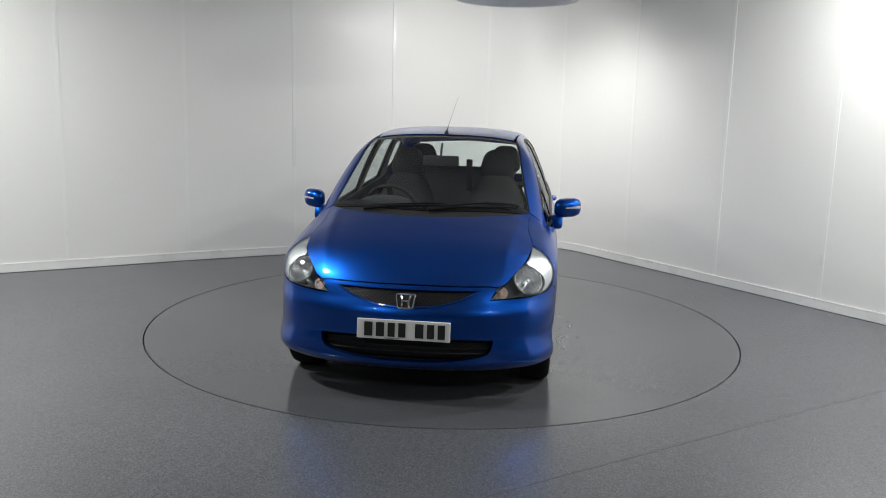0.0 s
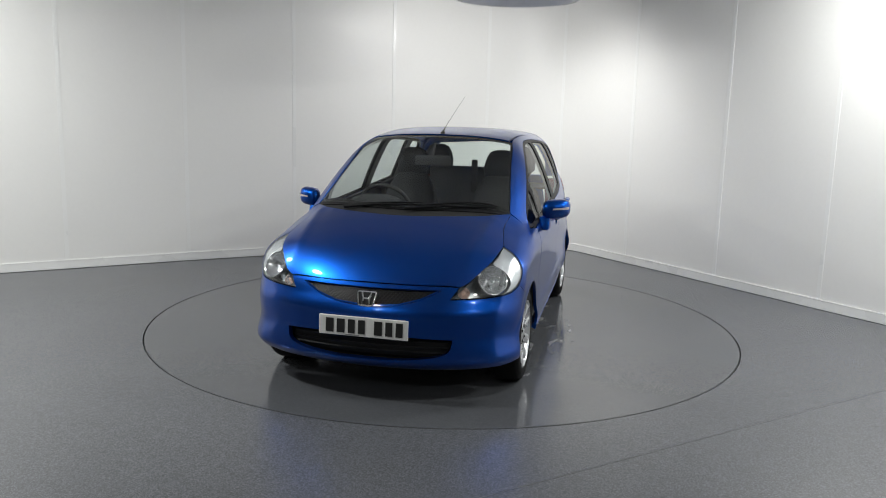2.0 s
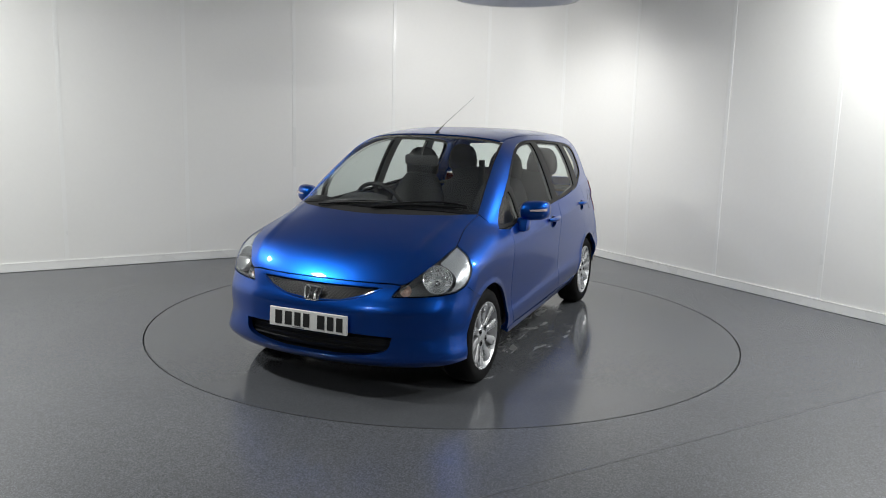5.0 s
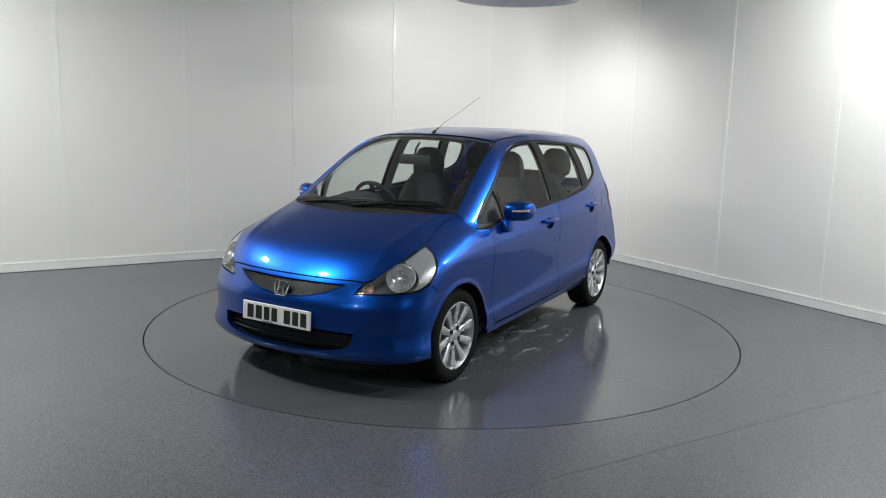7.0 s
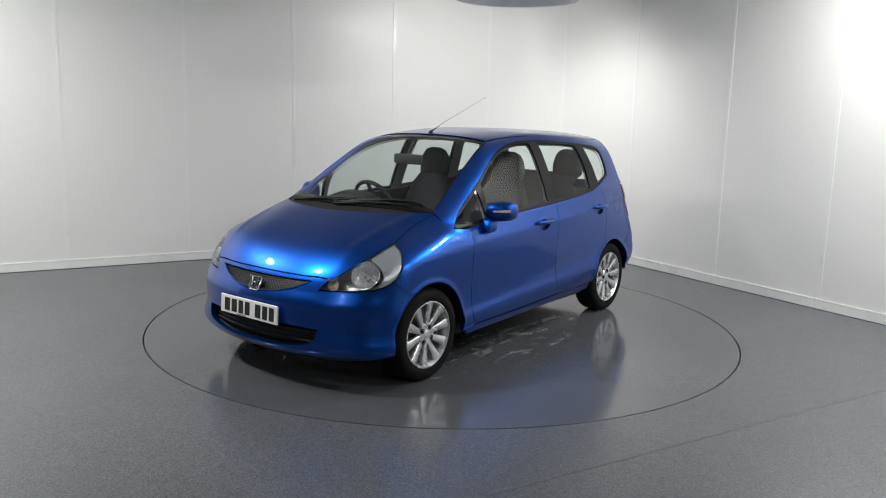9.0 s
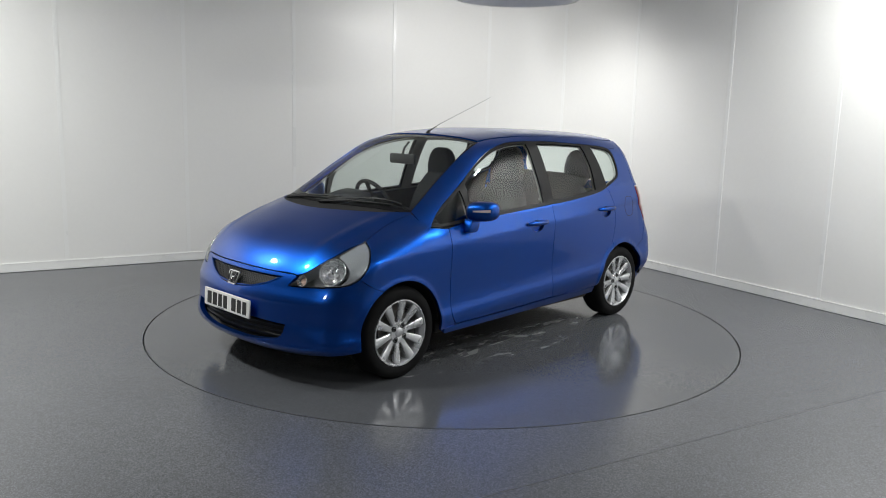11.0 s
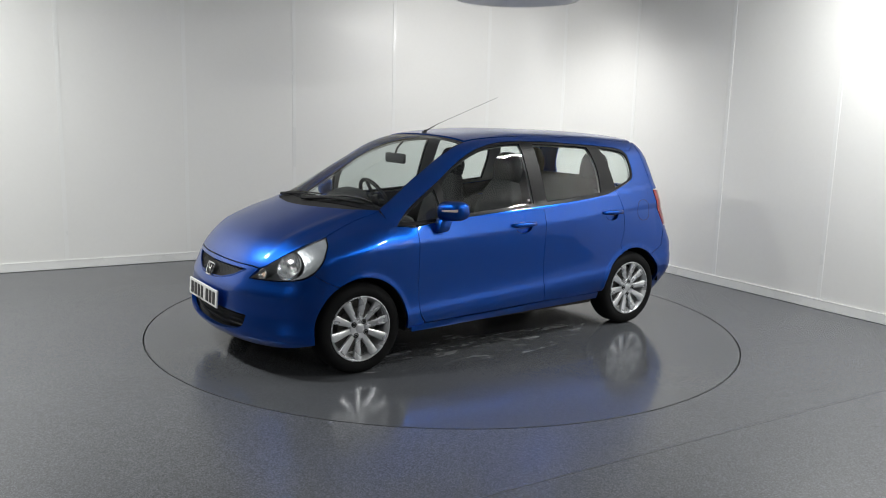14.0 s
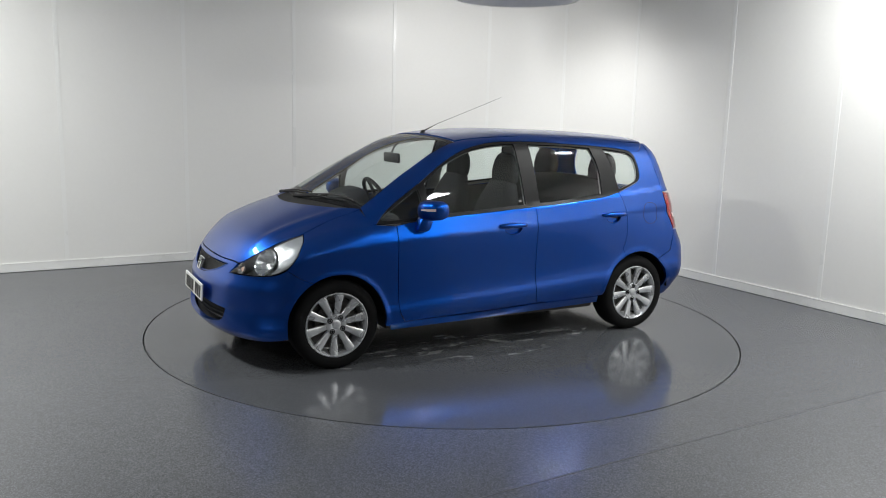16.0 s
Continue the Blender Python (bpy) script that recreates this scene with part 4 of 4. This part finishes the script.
def build_interior(car):
    build_seat(car, .12, .36, .48, "front_seat")
    build_seat(car, .12, -.36, .48, "front_seat")
    build_seat(car, -.78, 0, 1.22, "rear_bench")
    bm = bmesh.new()
    seat_shape(bm, [((.80, 0, .60), .66, .16, 0), ((.86, 0, .80), .68, .26, 0), ((.90, 0, .90), .66, .26, -.1), ((.94, 0, .945), .60, .20, -.1)], 28)
    seat_shape(bm, [((.70, -.36, .86), .22, .13, 0), ((.70, -.36, .96), .205, .13, -.1), ((.70, -.36, 1.015), .17, .11, -.15), ((.70, -.36, 1.04), .10, .06, -.15)], 20)
    part("dashboard", bm, "dash", car, "dark grey dashboard", 60)
    m = pose(.445, -.36, .94, 0, -62, 0)
    root = new("steering_wheel")
    root.parent = car
    bm = bmesh.new()
    pts = [m @ Vector((.185 * math.cos(a), .185 * math.sin(a), 0)) for a in (2 * math.pi * k / 36 for k in range(37))]
    tube(bm, pts, .0155, 10, False)
    part("rim", bm, "plastic", root)
    bm = bmesh.new()
    box(bm, -.055, .055, -.07, .07, -.02, .02, .018, 2, m)
    for a in (0, math.pi):
        box(bm, -.02, .02, min(.06 * math.cos(a), .17 * math.cos(a)), max(.06 * math.cos(a), .17 * math.cos(a)), -.008, .008, .005, 1, m)
    box(bm, .05, .17, -.02, .02, -.008, .008, .005, 1, m)
    part("steering_boss", bm, "plastic", root)
    bm = bmesh.new()
    box(bm, .48, .505, -.13, .13, 1.255, 1.328, .012, 2)
    tube(bm, [(.495, 0, 1.32), (.475, 0, 1.37), (.43, 0, 1.41)], .008, 8)
    part("rear_view_mirror", bm, "plastic", car, "black interior mirror")
    bm = bmesh.new()
    box(bm, -0.38, -0.36, 0.10, 0.15, 1.0, 1.26, .008, 2)
    part("seat_belt_guide", bm, "plastic", car, "upright black seat belt guide")
    # headlining and door linings, just inside the skin
    roof = [(.25, 0), (.24, .3), (.20, .47, 1), (-.3, .50), (-1.2, .49), (-1.38, .45, 1), (-1.44, 0)]
    skin_part("headlining", "lining", car, sheet(ABOVE, both_sides(roof), .08, space="flat", lift=-.03, flange=0), "pale grey headlining")
    lining = [(.9, .905, 1), (.63, .926), (.2, .955), (-.3, .985), (-.9, 1.035), (-1.25, 1.12, 1), (-1.3, .75, 1), (-.85, .6), (-.8, .32, 1), (.8, .30, 1)]
    made = sheet(SIDE, xz(lining), .07, lift=-.022, flange=0)
    for f in (False, True):
        skin_part("door_lining", "dash", car, made, "dark grey door lining", f)
    ring = sheet(CABIN, on_side(DLO), .04, lift=-.03, flange=0, gap=.004, holes=[on_side(g) for g in (GLASS_TRIANGLE, GLASS_FRONT, GLASS_REAR, GLASS_QUARTER)])
    for f in (False, True):
        skin_part("pillar_trim", "lining", car, ring, "pale grey pillar lining", f)
    bm = bmesh.new()
    box(bm, -1.55, -1.12, -.62, .62, .98, 1.0, .008)
    part("parcel_shelf", bm, "cloth", car)


def build_details(car):
    # door mirrors
    for s in (1, -1):
        root = new("door_mirror")
        root.parent = car
        bm = bmesh.new()
        rings = []
        for t, r in ((0, .35), (.06, .72), (.2, .94), (.45, 1.0), (.75, .97), (.92, .80), (1.0, .45)):
            y = .81 + t * (.180 if s > 0 else .150)
            ring = []
            for k in range(24):
                a = 2 * math.pi * k / 24
                c, q = math.cos(a), math.sin(a)
                u = math.copysign(abs(c) ** .75, c) * .071 * r
                v = math.copysign(abs(q) ** .75, q) * .065 * (r if t > .5 else min(1, r + .05))
                ring.append(bm.verts.new((.635 + u - .05 * t, s * y, 1.000 + v + .012 * t)))
            rings.append(ring)
        for a, b in zip(rings, rings[1:]):
            for k in range(24):
                bm.faces.new((a[k], a[(k + 1) % 24], b[(k + 1) % 24], b[k]))
        bm.faces.new(rings[0])
        bm.faces.new(rings[-1])
        bmesh.ops.recalc_face_normals(bm, faces=bm.faces[:])
        part("mirror_shell", bm, "paint", root, "blue mirror shell", 60)
        bm = bmesh.new()
        box(bm, .595, .69, .79, .87, .865, .96, .022, 2)
        for v in bm.verts:
            v.co.y *= s
            v.co.x -= (v.co.z - .9) * .3
        bmesh.ops.recalc_face_normals(bm, faces=bm.faces[:])
        part("mirror_foot", bm, "paint", root)
        bm = bmesh.new()
        for k in range(9):
            t = .42 + .55 * k / 8
            for j, dz in enumerate((-.003 - .003 * k / 8, .006 + .005 * k / 8)):
                r = 1.0 if t < .75 else (1.0 - (t - .75) * .8 if t < .92 else .80 - (t - .92) * 3.2)
                bm.verts.new((.635 + .0725 * r - .05 * t + .001, s * (.81 + t * (.180 if s > 0 else .150)), 1.004 + dz + .012 * t))
        bm.verts.ensure_lookup_table()
        for k in range(8):
            bm.faces.new([bm.verts[i] for i in (2 * k, 2 * k + 2, 2 * k + 3, 2 * k + 1)])
        bmesh.ops.recalc_face_normals(bm, faces=bm.faces[:])
        bmesh.ops.solidify(bm, geom=bm.faces[:], thickness=-.004)
        part("mirror_indicator", bm, "clear", root, "pale indicator lens")
        bm = bmesh.new()
        box(bm, .561, .567, .85, .945, .965, 1.045, .003, 1)
        for v in bm.verts:
            v.co.y *= s
        bmesh.ops.recalc_face_normals(bm, faces=bm.faces[:])
        part("mirror_glass", bm, "chrome", root)
        # door handles
        for x, z in HANDLES:
            y0 = float(side(np.array([[x, z]]))[0, 1])
            root_h = new("door_handle")
            root_h.parent = car
            skin_part("handle_cup", "paint", root_h, sheet(SIDE, handle_cup(x, z), .012, space="flat", lift=-.022, flange=-.021, gap=.0005), "", s < 0)
            bm = bmesh.new()
            pts = [(x + .112, y0 + .003), (x + .096, y0 + .017), (x + .05, y0 + .024), (x, y0 + .026), (x - .05, y0 + .024), (x - .09, y0 + .017), (x - .106, y0 + .003)]
            tube(bm, [(px, s * py, z + .008) for px, py in pts], [.010, .015, .0175, .018, .0175, .015, .010], 12)
            part("handle_grip", bm, "paint", root_h, smooth=60)
    # small notice on the front door glass
    sq = [(-.160, 1.024, 1), (-.160, 1.042, 1), (-.134, 1.042, 1), (-.134, 1.024, 1)]
    skin_part("glass_sticker", "lining", car, sheet(SIDE, xz(sq), .02, lift=-.004, flange=0), "small pale sticker on the door glass")
    # fuel flap
    c = [(-1.36 + .075 * math.copysign(abs(math.cos(a)) ** .8, math.cos(a)), .905 + .078 * math.copysign(abs(math.sin(a)) ** .8, math.sin(a))) for a in (2 * math.pi * k / 28 for k in range(28))]
    ring = [(x + (x + 1.36) * .045, z + (z - .905) * .045) for x, z in c]
    skin_part("fuel_flap_gap", "dark", car, sheet(SIDE, ring, .02, space="flat", holes=[c], lift=.0012, flange=.001, gap=0), "dark line round the fuel flap")
    # number plate
    root = new("number_plate")
    root.parent = car
    m = Matrix(((0, 0, 1, 1.945), (1, 0, 0, 0), (0, 1, 0, .4435), (0, 0, 0, 1))) @ pose(0, 0, 0, -3)
    bm = bmesh.new()
    box(bm, -.26, .26, -.0555, .0555, -.012, 0, .003, 1, m)
    part("plate", bm, "plate", root, "white number plate with dark bars", None)
    x = -.222
    for w in (.054, .054, .048, .048, 0, .054, .048, .048):
        if w:
            bm = bmesh.new()
            box(bm, x + .004, x + w - .004, -.039, .039, .0005, .003, 0, 1, m)
            part("character_bar", bm, "ink", root, smooth=None)
            x += w + .0115
        else:
            x += .034
    bm = bmesh.new()
    box(bm, -.10, -.02, -.051, -.046, .0005, .0015, 0, 1, m)
    part("maker_bar", bm, "bezel", root, smooth=None)
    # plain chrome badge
    slope = math.degrees(math.atan2(float(NOSE(.556)) - float(NOSE(.636)), .08))
    m = Matrix(((0, 0, 1, float(NOSE(.596)) + .008), (1, 0, 0, 0), (0, 1, 0, .596), (0, 0, 0, 1))) @ pose(0, 0, 0, -slope)
    root = new("badge")
    root.parent = car
    bm = bmesh.new()
    loop = [(.050, .037), (-.050, .037), (-.054, .030), (-.043, -.034), (-.036, -.040), (.036, -.040), (.043, -.034), (.054, .030), (.050, .037)]
    tube(bm, [m @ Vector((a, b, 0)) for a, b in loop], .0055, 8, False)
    part("badge_ring", bm, "chrome", root)
    for s in (-1, 1):
        bm = bmesh.new()
        tube(bm, [m @ Vector((s * .029, .030, 0)), m @ Vector((s * .017, 0, .002)), m @ Vector((s * .021, -.034, 0))], .0075, 8)
        part("badge_bar", bm, "chrome", root)
    bm = bmesh.new()
    tube(bm, [m @ Vector((-.018, 0, .001)), m @ Vector((.018, 0, .001))], .0065, 8)
    part("badge_bar", bm, "chrome", root)
    bm = bmesh.new()
    bm.faces.new([bm.verts.new(m @ Vector((x, y, -.004))) for x, y in loop[:-1]])
    bmesh.ops.recalc_face_normals(bm, faces=bm.faces[:])
    bmesh.ops.solidify(bm, geom=bm.faces[:], thickness=.004)
    part("badge_backing", bm, "dark", root, smooth=None)
    # aerial
    root = new("aerial")
    root.parent = car
    bm = bmesh.new()
    lathe(bm, [(.020, -.01), (.019, .002), (.012, .016), (.009, .022), (.001, .024)], 16, pose(.243, .005, 1.476, 0, -25))
    part("aerial_base", bm, "plastic", root)
    bm = bmesh.new()
    tube(bm, [(.235, .005, 1.49), (.12, .007, 1.545), (-.439, .01, 1.757)], [.006, .0016, .0011], 8)
    part("aerial_rod", bm, "plastic", root)
    # wipers
    for name, pts in (("wiper", [(1.215, -.39), (1.20, -.20), (1.18, .09)]), ("wiper", [(1.245, .02), (1.17, .25), (1.06, .55)])):
        root = new(name)
        root.parent = car
        q = np.array(pts)
        p3 = above(q) + normals(above(q)) * .011
        bm = bmesh.new()
        tube(bm, p3, [.012, .008, .005], 8)
        part("wiper_arm", bm, "trim", root)
        q = np.array([(pts[0][0] - .03 + (pts[2][0] - pts[0][0]) * t, pts[0][1] + (pts[2][1] - pts[0][1]) * t) for t in np.linspace(.05, 1.05, 9)])
        p3 = above(q) + normals(above(q)) * .006
        bm = bmesh.new()
        tube(bm, p3, .006, 6)
        part("wiper_blade", bm, "trim", root)


def build_car():
    car = tagged(new("car"), "blue metallic five-door hatchback parked on the turntable", "car")
    build_body(car)
    build_wheels(car)
    build_underbody(car)
    build_interior(car)
    build_details(car)
    return car


build_studio()
build_ceiling_lights()
turntable = build_turntable()
car = build_car()


def motions():
    """The turntable and the car on it turn clockwise at a steady pace."""
    angle = lambda t: -96.67 - 3.404 * t
    times = [0, 2, 4, 6, 8, 10, 12, 14, 16]
    walk(turntable, [(t, pose(-.02, .022, 0, 0, 0, angle(t))) for t in times])
    walk(car, [(t, pose(0, 0, 0, 0, 0, angle(t)) @ pose(-.008, -.002, 0)) for t in times])


motions()
